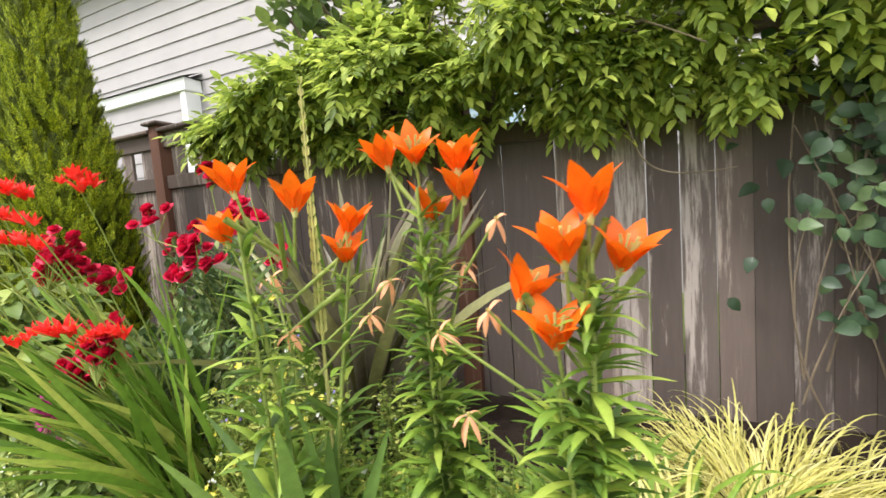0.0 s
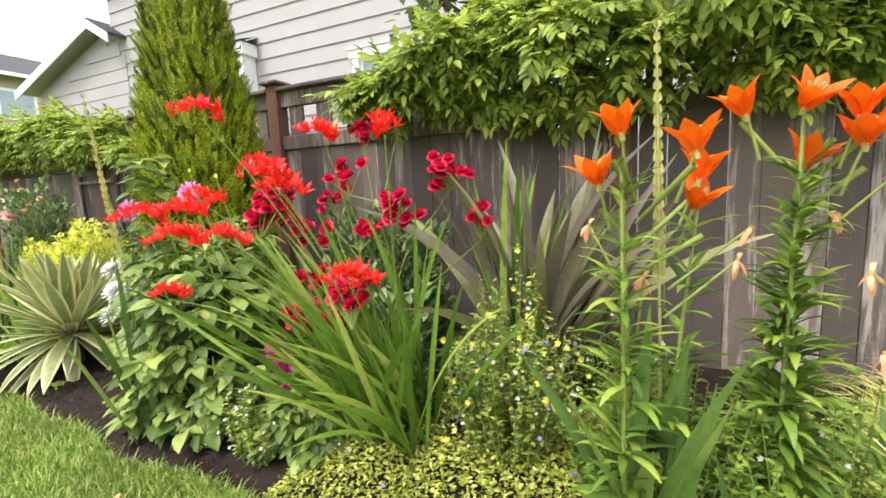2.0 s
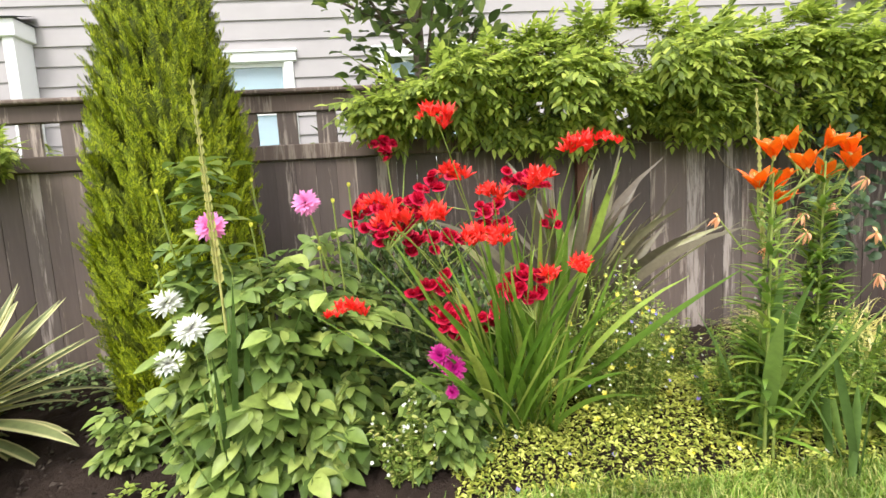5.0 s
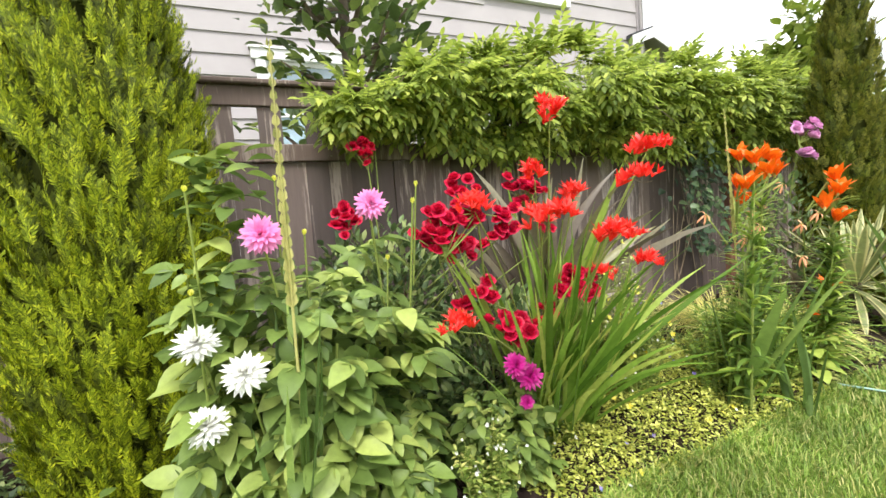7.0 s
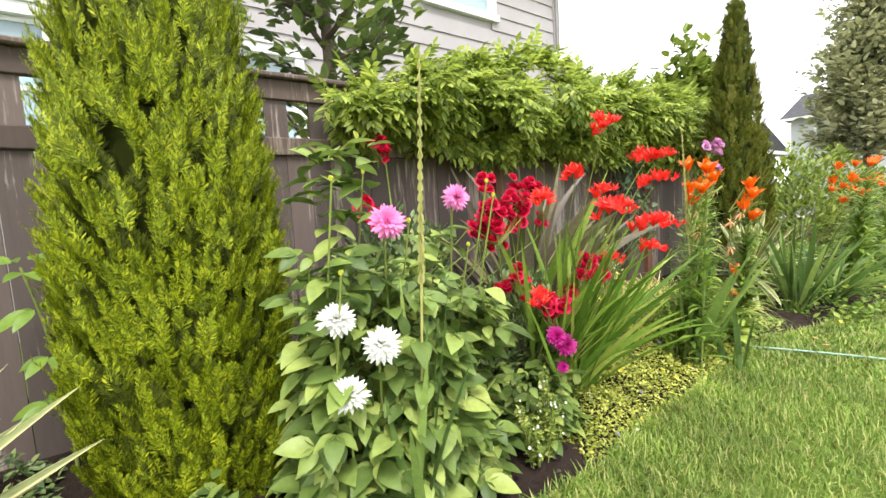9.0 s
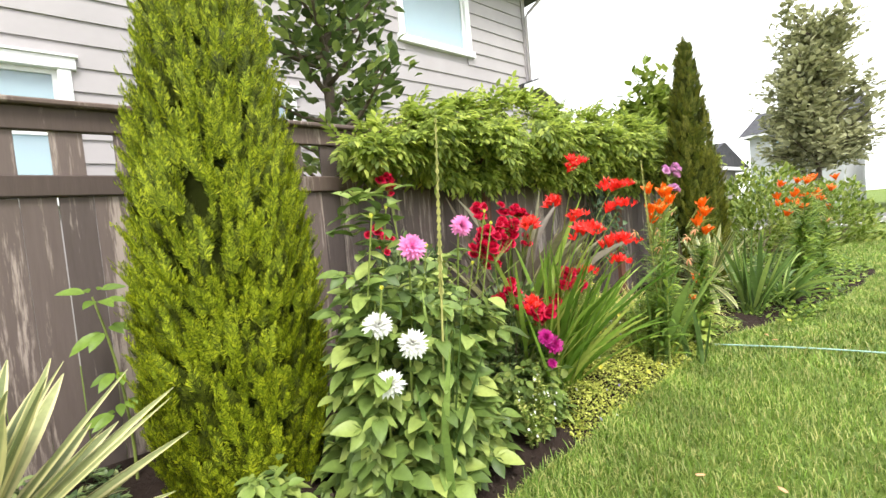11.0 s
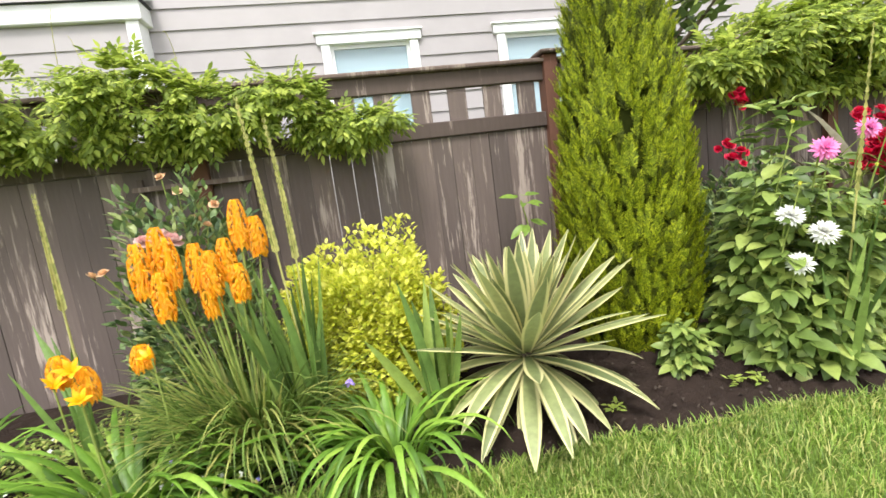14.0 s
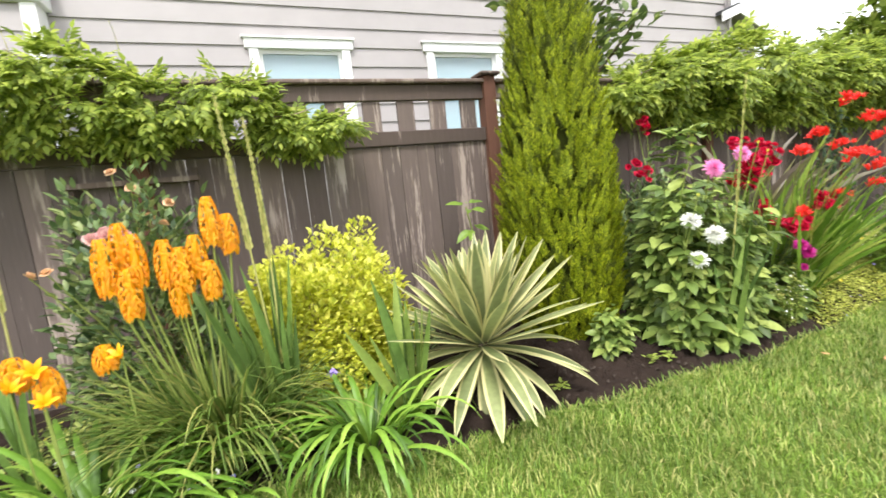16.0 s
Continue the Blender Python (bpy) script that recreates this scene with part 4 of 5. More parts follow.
def rose_rings():
    return [petals(7, 0.2, 0.1, 1.0, 1.0, 0, 0, 4, 0.7, 0.5, 0.1), petals(7, 0.6, -0.35, 0.9, 0.9, 0.5, 0.03, 4, 0.7, 0.5, 0.1), petals(6, 1.0, -0.5, 0.8, 0.8, 0.2, 0.05, 4, 0.7, 0.5, 0.1), petals(5, 1.35, -0.5, 0.7, 0.6, 0.4, 0.05, 4, 0.7, 0.5, 0.1)]


def stem(parent, a, b, r0=0.006, r1=0.003, sag=(0, 0, 0), material=None, name="stem"):
    o = np.asarray(parent.location)
    mm = Mesher()
    tube(mm, curve_points(np.asarray(a) - o, np.asarray(b) - o, sag), r0, r1, 6)
    return mm.part(name, material or M_STEM, parent)


def up_face(lean=0.5):
    v = np.array([U(-lean, lean), U(-lean, lean) - 0.25, 1.0])
    return v / np.linalg.norm(v)


def soil(x, y):
    return float(bed_height(x, y))


# orange lilies: whorled stems with trumpets on top
def lily_plant(label, x, y, blooms, faded=(), leaves=150, leaf_len=0.155, stems=None):
    t = thing("orange_lily", label, "flower", (x, y, soil(x, y)), "orange lilies in the bed")
    o = np.asarray(t.location)
    mm = Mesher()
    tops = [max(blooms, key=lambda b: b[2])] + [blooms[i] for i in range(0, len(blooms), 3)]
    pos, az, el, ln = [], [], [], []
    for top in tops:
        foot = (x + U(-0.07, 0.07), y + U(-0.06, 0.06), o[2])
        neck = (top[0], top[1], top[2] - 0.10)
        stem(t, foot, neck, 0.007, 0.004)
        s = U(0.08, 0.95, leaves)
        pos.append(np.asarray(foot) * (1 - s)[:, None] + np.asarray(neck) * s[:, None] - o)
        ln.append(leaf_len * (1.15 - 0.55 * s) * U(0.7, 1.2, leaves))
    pos, ln = np.concatenate(pos), np.concatenate(ln)
    k = len(pos)
    add_blades(mm, blades(pos, U(0, 6.28, k), U(0.2, 0.9, k), ln, ln * 0.17, U(0.4, 1.4, k), 5, 0.25, 0.4))
    tagged(mm.part("leaves", M_LILYLEAF, t), kind="stuff")
    for b in blooms:
        stem(t, (x + (b[0] - x) * 0.7, y + (b[1] - y) * 0.7, b[2] - 0.15), (b[0], b[1], b[2] - 0.035), 0.004, 0.003, name="flower_stalk")
        bloom("bloom", lily_rings(), M_LILY, t, (b[0], b[1], b[2] - 0.045), 0.10, up_face(0.45), pieces=True, stamens=True)
    for b in faded:
        stem(t, (x + (b[0] - x) * 0.3, y + (b[1] - y) * 0.3, b[2] - 0.15), b, 0.004, 0.003, name="flower_stalk")
        bloom("spent_bloom", [petals(4, -0.9, 0.7, 1.05, 0.24), petals(2, 0.3, 1.7, 0.9, 0.18)], M_LILYFADE, t, b, 0.055, up_face(0.5), "faded salmon bloom", pieces=True)
    for i in range(6):
        b = blooms[i % len(blooms)]
        stem(t, (x, y, b[2] - 0.2), (b[0] + U(-0.06, 0.06), b[1] + U(-0.05, 0.05), b[2] - U(0.02, 0.12)), 0.004, 0.008, material=M_STEM, name="bud")


lily_plant("tall orange lily with wide open trumpets", 2.68, -1.52, [(2.65, -1.62, 1.14), (2.60, -1.61, 1.03), (2.80, -1.6, 1.09), (2.82, -1.45, 1.03), (2.81, -1.45, 0.96)], [(2.93, -1.45, 0.87), (2.56, -1.45, 0.88), (2.9, -1.5, 0.8), (2.7, -1.55, 0.76)], 80)
lily_plant("tall orange lily with a crowded head of trumpets", 3.03, -1.38, [(3.02, -1.45, 1.18), (3.12, -1.45, 1.15), (3.13, -1.45, 1.09), (3.03, -1.42, 1.05), (2.92, -1.4, 1.18)], [(3.2, -1.45, 1.0), (3.1, -1.4, 0.9)], 130)
lily_plant("shorter orange lily with trumpets stepping down the stem", 3.36, -1.48, [(3.40, -1.6, 1.04), (3.36, -1.62, 0.97), (3.28, -1.6, 0.90), (3.34, -1.62, 0.83), (3.44, -1.56, 0.95)], [(3.22, -1.6, 0.84), (3.11, -1.58, 0.79), (3.15, -1.56, 0.62)], 150)
lily_plant("orange lily stooping low over the bed edge", 3.80, -1.2, [(3.86, -1.34, 0.36), (3.62, -1.38, 0.22)], (), 40)
for k, (lx, ly) in enumerate(((5.75, -1.7), (6.3, -1.65), (6.9, -1.75), (7.4, -1.6))):
    bl = [(lx + U(-0.3, 0.3), ly + U(-0.2, 0.2), U(0.82, 1.25)) for i in range(6)]
    lily_plant("orange lilies at the far end of the bed", lx, ly, bl, [(lx, ly - 0.1, 0.7)], 120, 0.2)


# sword-leaved clumps
def sword_clump(name, label, category, x, y, count, length, width, spread, material, lean=(0.0, 0.0), droop=(0.05, 0.5), group="", leaf_name="leaf", scale_foot=0.06):
    t = thing(name, label, category, (x, y, soil(x, y)), group)
    d = np.stack([rng.normal(0, spread, count) + lean[0], rng.normal(0, spread, count) + lean[1], np.ones(count)], -1)
    az, el = np.arctan2(d[:, 1], d[:, 0]), np.arctan2(d[:, 2], np.hypot(d[:, 0], d[:, 1]))
    base = np.stack([U(-scale_foot, scale_foot, count), U(-scale_foot, scale_foot, count), np.full(count, -0.01)], -1)
    V = blades(base, az, el, length * U(0.6, 1.1, count), width * U(0.7, 1.15, count), U(*droop, count), 9, 0.35, 0.55)
    # blades of a fan turn their flat side at random
    spin = U(-1.3, 1.3, count)
    mid = V[:, :, 1:2]
    off = V - mid
    ax = unit(mid[:, -1, 0] - mid[:, 0, 0])[:, None, None, :]
    c, s = np.cos(spin)[:, None, None, None], np.sin(spin)[:, None, None, None]
    off = off * c + np.cross(np.broadcast_to(ax, off.shape), off) * s + ax * (ax * off).sum(-1, keepdims=True) * (1 - c)
    blade_parts(leaf_name, mid + off, material, t)
    return t


def bud_spike(parent, foot, tip, sag=(0, 0, 0)):
    o = np.asarray(parent.location)
    p = curve_points(np.asarray(foot) - o, np.asarray(tip) - o, sag, 40)
    mm = Mesher()
    tube(mm, p, 0.006, 0.002, 6)
    T, F = leaf(0.36, 4, 0.6, -0.05, 0.35)
    q = p[18:]
    d = unit(np.gradient(p, axis=0))[18:]
    side = np.array([0.6, 0.5, 0]) * np.where(np.arange(len(q)) % 2, 1, -1)[:, None]
    scatter(mm, T, F, q, turns(d + 0.18 * side, side + 0.01), np.linspace(0.050, 0.024, len(q)))
    scatter(mm, T, F, q, turns(d - 0.15 * side, -side + 0.01), np.linspace(0.050, 0.024, len(q)))
    mm.part("bud_spike", M_SPIKE, parent, "pale green gladiolus bud spike")


g = sword_clump("gladiolus", "upright gladiolus leaves with two green bud spikes", "flower", -1.80, -1.12, 34, 0.92, 0.045, 0.13, M_SWORD, (-0.10, 0.0), (0, 0.15))
bud_spike(g, (-1.80, -1.12, 0.3), (-1.87, -1.2, 1.45))
bud_spike(g, (-1.78, -1.1, 0.3), (-1.78, -1.2, 1.36), (0.02, 0, 0))
g = sword_clump("gladiolus", "gladiolus leaves rising among the strap leaves", "flower", -1.22, -1.25, 15, 0.68, 0.05, 0.17, M_SWORD, (-0.08, 0.0), (0, 0.2))
g = sword_clump("gladiolus", "gladiolus leaf fan growing among old roses", "flower", -2.75, -1.0, 10, 0.75, 0.035, 0.2, M_SWORD, (0.0, 0), (0, 0.3))
bud_spike(g, (-2.75, -1.0, 0.3), (-2.72, -1.05, 1.18))
g = sword_clump("gladiolus", "gladiolus spike growing through the dahlia", "flower", 0.64, -1.55, 12, 0.85, 0.028, 0.12, M_SWORD, (0.02, 0), (0, 0.15))
bud_spike(g, (0.64, -1.55, 0.2), (0.65, -1.65, 1.42))
sword_clump("gladiolus", "broad blue-green gladiolus fan before the lilies", "flower", 2.70, -1.50, 12, 0.80, 0.048, 0.13, M_SWORD, (0.04, -0.12), (0, 0.4))
g = sword_clump("gladiolus", "narrow gladiolus fan beside the lilies", "flower", 2.95, -1.66, 7, 0.6, 0.04, 0.2, M_SWORD, (-0.05, 0), (0, 0.3))
bud_spike(g, (2.75, -1.5, 0.2), (2.72, -1.45, 1.36))
sword_clump("iris", "stiff green iris fan by the soil gap", "flower", 4.5, -1.6, 34, 0.85, 0.04, 0.28, M_SWORD, (0, 0), (0, 0.3))
sword_clump("daylily", "arching green strap leaves by the far lilies", "flower", 5.0, -1.75, 60, 0.7, 0.03, 0.5, M_SWORD, (0, 0), (0.5, 1.6))
sword_clump("phormium", "bronze-brown phormium with long stiff sword leaves", "flax plant", 2.20, -0.60, 70, 1.30, 0.068, 0.26, M_PHORM, (0.08, -0.03), (0.0, 0.95))
sword_clump("phormium", "green sword leaves standing among the bronze ones", "flax plant", 2.12, -0.72, 12, 1.2, 0.055, 0.16, M_CROCO, (0.06, 0), (0.0, 0.3))
sword_clump("phormium", "yellowing sword leaves low beside the phormium", "flax plant", 2.12, -0.95, 12, 0.42, 0.05, 0.35, M_CROCO, (0.05, -0.1), (0.0, 0.5))
sword_clump("phormium", "second bronze sword-leaved plant beside the far cypress", "flax plant", 4.75, -0.9, 26, 0.9, 0.04, 0.35, M_PHORM, (0, 0), (0.1, 0.8))


# crocosmia: leaning fans and arching red sprays
def crocosmia(label, x, y, leaves, lean, sprays):
    t = sword_clump("crocosmia", label, "flower", x, y, leaves, 1.06, 0.026, 0.24, M_CROCO, lean, (0.0, 0.65), scale_foot=0.14)
    o = np.asarray(t.location)
    for sp in sprays:
        a = np.array([x + U(-0.05, 0.05), y + U(-0.05, 0.05), 0.05])
        tip = np.array(sp)
        stem(t, a, tip, 0.004, 0.002, (0, 0, 0.10), M_STEM, "flower_stalk")
        mm = Mesher()
        dirn = unit(np.array([tip[0] - x + U(-0.2, 0.2), tip[1] - y, 0.0]) + 1e-3)
        side = np.array([-dirn[1], dirn[0], 0])
        for j in range(15):
            w = j / 14
            p = tip + dirn * (0.14 * w - 0.06) + np.array([0, 0, 0.03 * np.sin(2.8 * w)]) + side * (0.014 if j % 2 else -0.014) + rng.normal(0, 0.006, 3)
            f = unit(np.array([0, 0, 1.0]) + dirn * U(-0.3, 0.9) + side * U(-0.9, 0.9))
            add_blades(mm, turned(petals(6, 1.2, 0.7, 1.0, 0.26, U(0, 1), 0, 3), f, p - o, (0.054 - 0.026 * w) * U(0.75, 1.2)))
        mm.part("flower_spray", M_CROCOFL, t, "scarlet crocosmia flower spray")


crocosmia("leaning crocosmia with scarlet flower sprays", 1.78, -1.22, 90, (-0.14, -0.40), [(1.43, -1.73, 1.25), (1.59, -1.82, 0.86), (1.28, -1.85, 0.93), (1.50, -1.90, 0.87), (1.88, -1.70, 1.14), (1.10, -1.68, 0.63), (1.49, -1.56, 1.08), (1.40, -1.80, 0.94), (1.73, -1.77, 1.03), (2.01, -1.59, 1.16), (1.90, -1.67, 0.73), (1.84, -1.49, 0.67), (1.62, -1.60, 1.00), (1.22, -1.60, 0.98)])

# dahlias
DL = leaf(0.58, 6, 0.16, 0.3, 0.42)


def compound_leaf():
    """A dahlia leaf: stalk side with two pairs of leaflets and a larger end leaflet, 1 long."""
    vs, fs, n = [], [], 0
    for ang, y, size in ((0, 0.42, 0.62), (62, 0.40, 0.46), (-62, 0.42, 0.46), (70, 0.14, 0.34), (-70, 0.16, 0.34)):
        d = np.array([[np.sin(radians(ang)), np.cos(radians(ang)), -0.15]])
        Rm = turns(d, np.array([[0, 0, 1.0]]))[0]
        vs.append(DL[0] @ Rm.T * size + (0, y, -0.12 * y * y))
        fs.append(DL[1] + n)
        n += len(DL[0])
    return np.concatenate(vs), np.concatenate(fs)


DC = compound_leaf()


def dahlia_leafage(t, rx, ry, h, count, size, material=M_DAHLIA):
    d = sphere_dirs(count, -0.1, 1.0)
    lump = np.array([noise.noise(Vector(v) * 2.6 + Vector((3, 1, 7))) for v in d])
    r = (0.84 + 0.36 * lump) * (1 - U(0, 1, count) ** 2 * 0.5)
    p = d * r[:, None] * np.array([rx, ry, h])
    p[:, :2] /= np.maximum(0.4, np.sqrt(1 - d[:, 2:] ** 2)) ** 0.45
    p[:, 2] = np.maximum(p[:, 2], 0.05)
    mm = Mesher()
    out = d * np.array([1, 1, 0.25])
    R3 = turns(out + 0.75 * sphere_dirs(count, -0.6, 0.5), np.array([0, -0.2, 1.0]) + 0.45 * d + 0.35 * sphere_dirs(count))
    h_ = count // 2
    scatter(mm, *DL, p[:h_], R3[:h_], size * U(0.6, 1.2, h_))
    scatter(mm, *DC, p[h_:] - out[h_:] * 0.05, R3[h_:], 1.9 * size * U(0.6, 1.1, count - h_))
    tagged(mm.part("leaves", material, t), kind="stuff")


dahlia = thing("dahlia", "large leafy dahlia with pink and white blooms", "flower", (0.72, -1.28, soil(0.7, -1.28)), "dahlias")
dahlia_leafage(dahlia, 0.49, 0.35, 1.10, 1250, 0.10)
for k in range(14):
    v = sphere_dirs(1, 0.2, 0.9)[0] * np.array([0.45, 0.36, 0.8])
    stem(dahlia, (0.72 + v[0] * 0.2, -1.28 + v[1] * 0.2, -0.06), (0.72 + v[0], -1.28 + v[1], v[2]), 0.009, 0.004)
for (bx, by, bz), mt, sz, lab in (((0.594, -1.50, 0.963), M_PINK, 0.062, "pink dahlia bloom"), ((0.927, -1.44, 1.03), M_PINK, 0.056, "pink dahlia bloom"),
                                  ((0.405, -1.50, 0.688), M_WHITE, 0.062, "white dahlia bloom"), ((0.512, -1.56, 0.60), M_WHITE, 0.064, "white dahlia bloom"), ((0.408, -1.54, 0.474), M_WHITE, 0.06, "cream dahlia bloom")):
    stem(dahlia, (bx + 0.06, by + 0.14, bz - 0.4), (bx, by + 0.02, bz - 0.01), 0.005, 0.004, name="flower_stalk")
    bloom("bloom", dahlia_rings(), mt, dahlia, (bx, by, bz), sz, unit(np.array([U(-0.3, 0.0), -0.65, 0.3 if mt is M_PINK else 1.0])), lab, pieces=True)
for k in range(9):
    bx, by, bz = 0.72 + U(-0.4, 0.4), -1.35 + U(-0.2, 0.2), U(0.75, 1.15)
    stem(dahlia, (bx, by + 0.1, bz - 0.35), (bx, by, bz), 0.004, 0.003, name="flower_stalk")
    bloom("bud", [petals(6, 1.1, -0.6, 1, 0.7, 0, 0, 3)], M_GOLD, dahlia, (bx, by, bz), 0.018)
mm = Mesher()
k = 80
top = U(0, 1, k)
scatter(mm, *DL, np.stack([-0.21 + rng.normal(0, 0.07, k), -0.06 + rng.normal(0, 0.06, k), 0.78 + top * 0.50], -1), turns(sphere_dirs(k, -0.2, 0.5), np.array([[0, 0, 1.0]]) + 0.3 * sphere_dirs(k)), U(0.07, 0.12, k))
tagged(mm.part("top_leaves", M_DAHLIA, dahlia), kind="stuff")

mag = thing("dahlia", "small dahlia with deep magenta blooms by the path edge", "flower", (1.40, -1.38, soil(1.4, -1.38)), "dahlias")
dahlia_leafage(mag, 0.22, 0.18, 0.42, 260, 0.07)
for b, sz in (((1.45, -1.51, 0.36), 0.055), ((1.40, -1.50, 0.41), 0.05), ((1.44, -1.5, 0.26), 0.03)):
    bloom("bloom", dahlia_rings(), M_MAGENTA, mag, b, sz, unit(np.array([-0.2, -0.8, 0.5])), "magenta dahlia bloom", pieces=True)

sage = thing("small_dahlia", "small grey-green leafy plant at the cypress foot", "plant", (0.03, -1.25, soil(0, -1.25)))
dahlia_leafage(sage, 0.11, 0.10, 0.34, 130, 0.065)
for sx, sy in ((0.14, -1.45), (0.24, -1.47), (-0.48, -1.42), (0.95, -1.55)):
    seed = thing("seedling", "small yellow-green seedling in the soil", "plant", (sx, sy, soil(sx, sy)), "seedlings in the soil")
    mm = Mesher()
    scatter(mm, *SMALL, U(-0.03, 0.03, (22, 3)) * [1, 1, 0.4] + [0, 0, 0.03], turns(sphere_dirs(22, 0, 0.7), np.array([[0, 0, 1.0]]) + 0.2 * sphere_dirs(22)), U(0.025, 0.045, 22))
    mm.part("leaves", M_HOSTA, seed)


# roses
def rose_bush(label, x, y, rx, ry, h, leaves, blooms, material, size, bloom_label, faded=()):
    t = bush("rose_bush", label, "rose", (x, y, soil(x, y)), rx, ry, h, *SMALL, 0.062, leaves, M_ROSELEAF, 22, 3.0, 0.3)
    tagged(t, group="roses")
    fork = None
    for b in blooms:
        if fork is None or dist(fork, b) > 0.22:
            fork = (b[0], b[1], b[2] - 0.09)
            stem(t, (x + (b[0] - x) * 0.3, y + (b[1] - y) * 0.3, max(0.0, b[2] - 0.5)), fork, 0.005, 0.003, name="flower_stalk")
        stem(t, fork, (b[0], b[1], b[2] - 0.005), 0.003, 0.002, name="flower_stalk")
        bloom("bloom", rose_rings(), material, t, b, size * U(0.8, 1.2), unit(np.array([U(-0.6, 0.6), U(-1.0, -0.1), 0.8])), bloom_label)
    for b in faded:
        stem(t, (x + (b[0] - x) * 0.4, y + (b[1] - y) * 0.4, b[2] - 0.4), (b[0], b[1], b[2] - 0.005), 0.004, 0.003, name="flower_stalk")
        bloom("spent_bloom", rose_rings(), M_FADED, t, b, size * 0.55, up_face(0.9), "brown faded rose")
    return t


def dist(a, b):
    return float(np.linalg.norm(np.asarray(a) - np.asarray(b)))


def cluster(cx, cy, cz, n, r):
    return [tuple(np.array([cx, cy, cz]) + rng.normal(0, 0.55, 3) * r * np.array([1, 0.8, 0.9])) for i in range(int(n * 1.5))]


red = cluster(1.28, -0.24, 1.53, 10, 0.07) + cluster(1.20, -0.5, 1.34, 8, 0.05) + cluster(1.91, -0.95, 1.07, 15, 0.085) + cluster(1.45, -1.05, 1.10, 5, 0.05) + cluster(1.69, -1.0, 0.93, 9, 0.08) + cluster(1.53, -1.0, 0.84, 6, 0.06) + cluster(1.0, -0.6, 1.0, 8, 0.1) + cluster(2.05, -0.9, 0.86, 4, 0.05)
rose_bush("red rose bush climbing the fence in heavy bloom", 1.25, -0.48, 0.56, 0.34, 1.12, 5200, red, M_ROSE, 0.033, "crimson rose")
low = cluster(1.737, -1.45, 0.66, 15, 0.065) + cluster(1.47, -1.41, 0.51, 11, 0.055) + cluster(1.40, -1.3, 0.62, 8, 0.07) + cluster(1.62, -1.38, 0.53, 5, 0.06) + cluster(1.22, -1.30, 0.94, 20, 0.085) + cluster(1.34, -1.34, 0.98, 12, 0.06) + cluster(1.34, -1.2, 0.84, 7, 0.07)
rose_bush("low red rose bush among crocosmia leaves", 1.55, -1.08, 0.40, 0.30, 0.78, 2600, low, M_ROSE, 0.033, "crimson rose")
old = [(-2.42, -0.78, 0.95), (-2.36, -0.8, 0.93), (-2.48, -0.8, 0.94)]
rose_bush("old rose bush with blush and faded brown blooms", -2.36, -0.58, 0.46, 0.32, 1.42, 4600, old, M_BLUSH, 0.05, "blush pink rose", [(-2.38, -0.7, 1.24), (-2.31, -0.72, 1.16), (-2.18, -0.65, 1.08), (-2.2, -0.75, 0.98), (-2.7, -0.85, 0.82), (-2.62, -0.9, 0.83), (-2.26, -0.7, 1.02)])
phx = cluster(4.5, -0.95, 1.40, 9, 0.08) + cluster(4.42, -1.0, 1.2, 3, 0.04)
rose_bush("tall phlox with lilac pink flower heads", 4.5, -0.8, 0.25, 0.22, 1.35, 700, phx, M_LILAC, 0.045, "lilac pink flower")

# red hot pokers
poker = thing("poker_plant", "orange red-hot pokers over a fine leafy tuft", "flower", (-2.05, -1.08, soil(-2.05, -1.08)))
o = np.asarray(poker.location)
n = 800
mm = Mesher()
b0 = np.stack([rng.normal(0, 0.09, n), rng.normal(0, 0.08, n), np.zeros(n)], -1)
add_blades(mm, blades(b0, np.arctan2(b0[:, 1], b0[:, 0]) + rng.normal(0, 0.5, n), U(0.9, 1.5, n), U(0.35, 0.72, n), 0.012, U(0.5, 2.2, n), 8, 0.4, 0.3))
tagged(mm.part("leaves", M_FINE, poker), kind="stuff")
FT, FF = leaf(0.34, 3, 0.8, 0.25, 0.55)
for (bx, by, bz, L) in ((-2.34, -1.2, 0.85, 0.18), (-2.25, -1.15, 0.86, 0.17), (-2.27, -1.22, 0.74, 0.16), (-2.12, -1.15, 0.71, 0.16), (-1.97, -1.12, 0.98, 0.17), (-2.0, -1.15, 0.74, 0.13), (-2.04, -1.13, 0.84, 0.15), (-2.15, -1.15, 0.83, 0.16), (-1.91, -1.1, 0.92, 0.14), (-2.38, -1.25, 0.52, 0.08), (-2.09, -1.18, 0.80, 0.15), (-2.3, -1.1, 0.92, 0.15), (-2.60, -1.35, 0.55, 0.09), (-2.50, -1.4, 0.50, 0.1)):
    stem(poker, (-2.05 + (bx + 2.05) * 0.3, -1.08, 0), (bx, by, bz - L * 0.5), 0.006, 0.005, name="flower_stalk")
    L = L * 1.2
    k = 420
    s = U(0, 1, k)
    a = U(0, 6.28, k)
    r = 0.030 * np.sin(np.pi * np.clip(0.12 + s * 0.8, 0, 1)) ** 0.7
    out = np.stack([np.cos(a), np.sin(a), 0 * a], -1)
    q = np.array([bx, by, bz]) - o + out * r[:, None] + np.stack([0 * s, 0 * s, (s - 0.5) * L], -1)
    mm = Mesher()
    tube(mm, curve_points(np.array([bx, by, bz - L * 0.5]) - o, np.array([bx, by, bz + L * 0.48]) - o), 0.026, 0.010, 10)
    scatter(mm, FT, FF, q, turns(out * 0.8 + np.array([0, 0, -0.75]), out + np.array([0, 0, 0.6])), 0.025 * (1 - 0.35 * s))
    mm.part("poker", M_POKER, poker, "bright orange poker flower head")


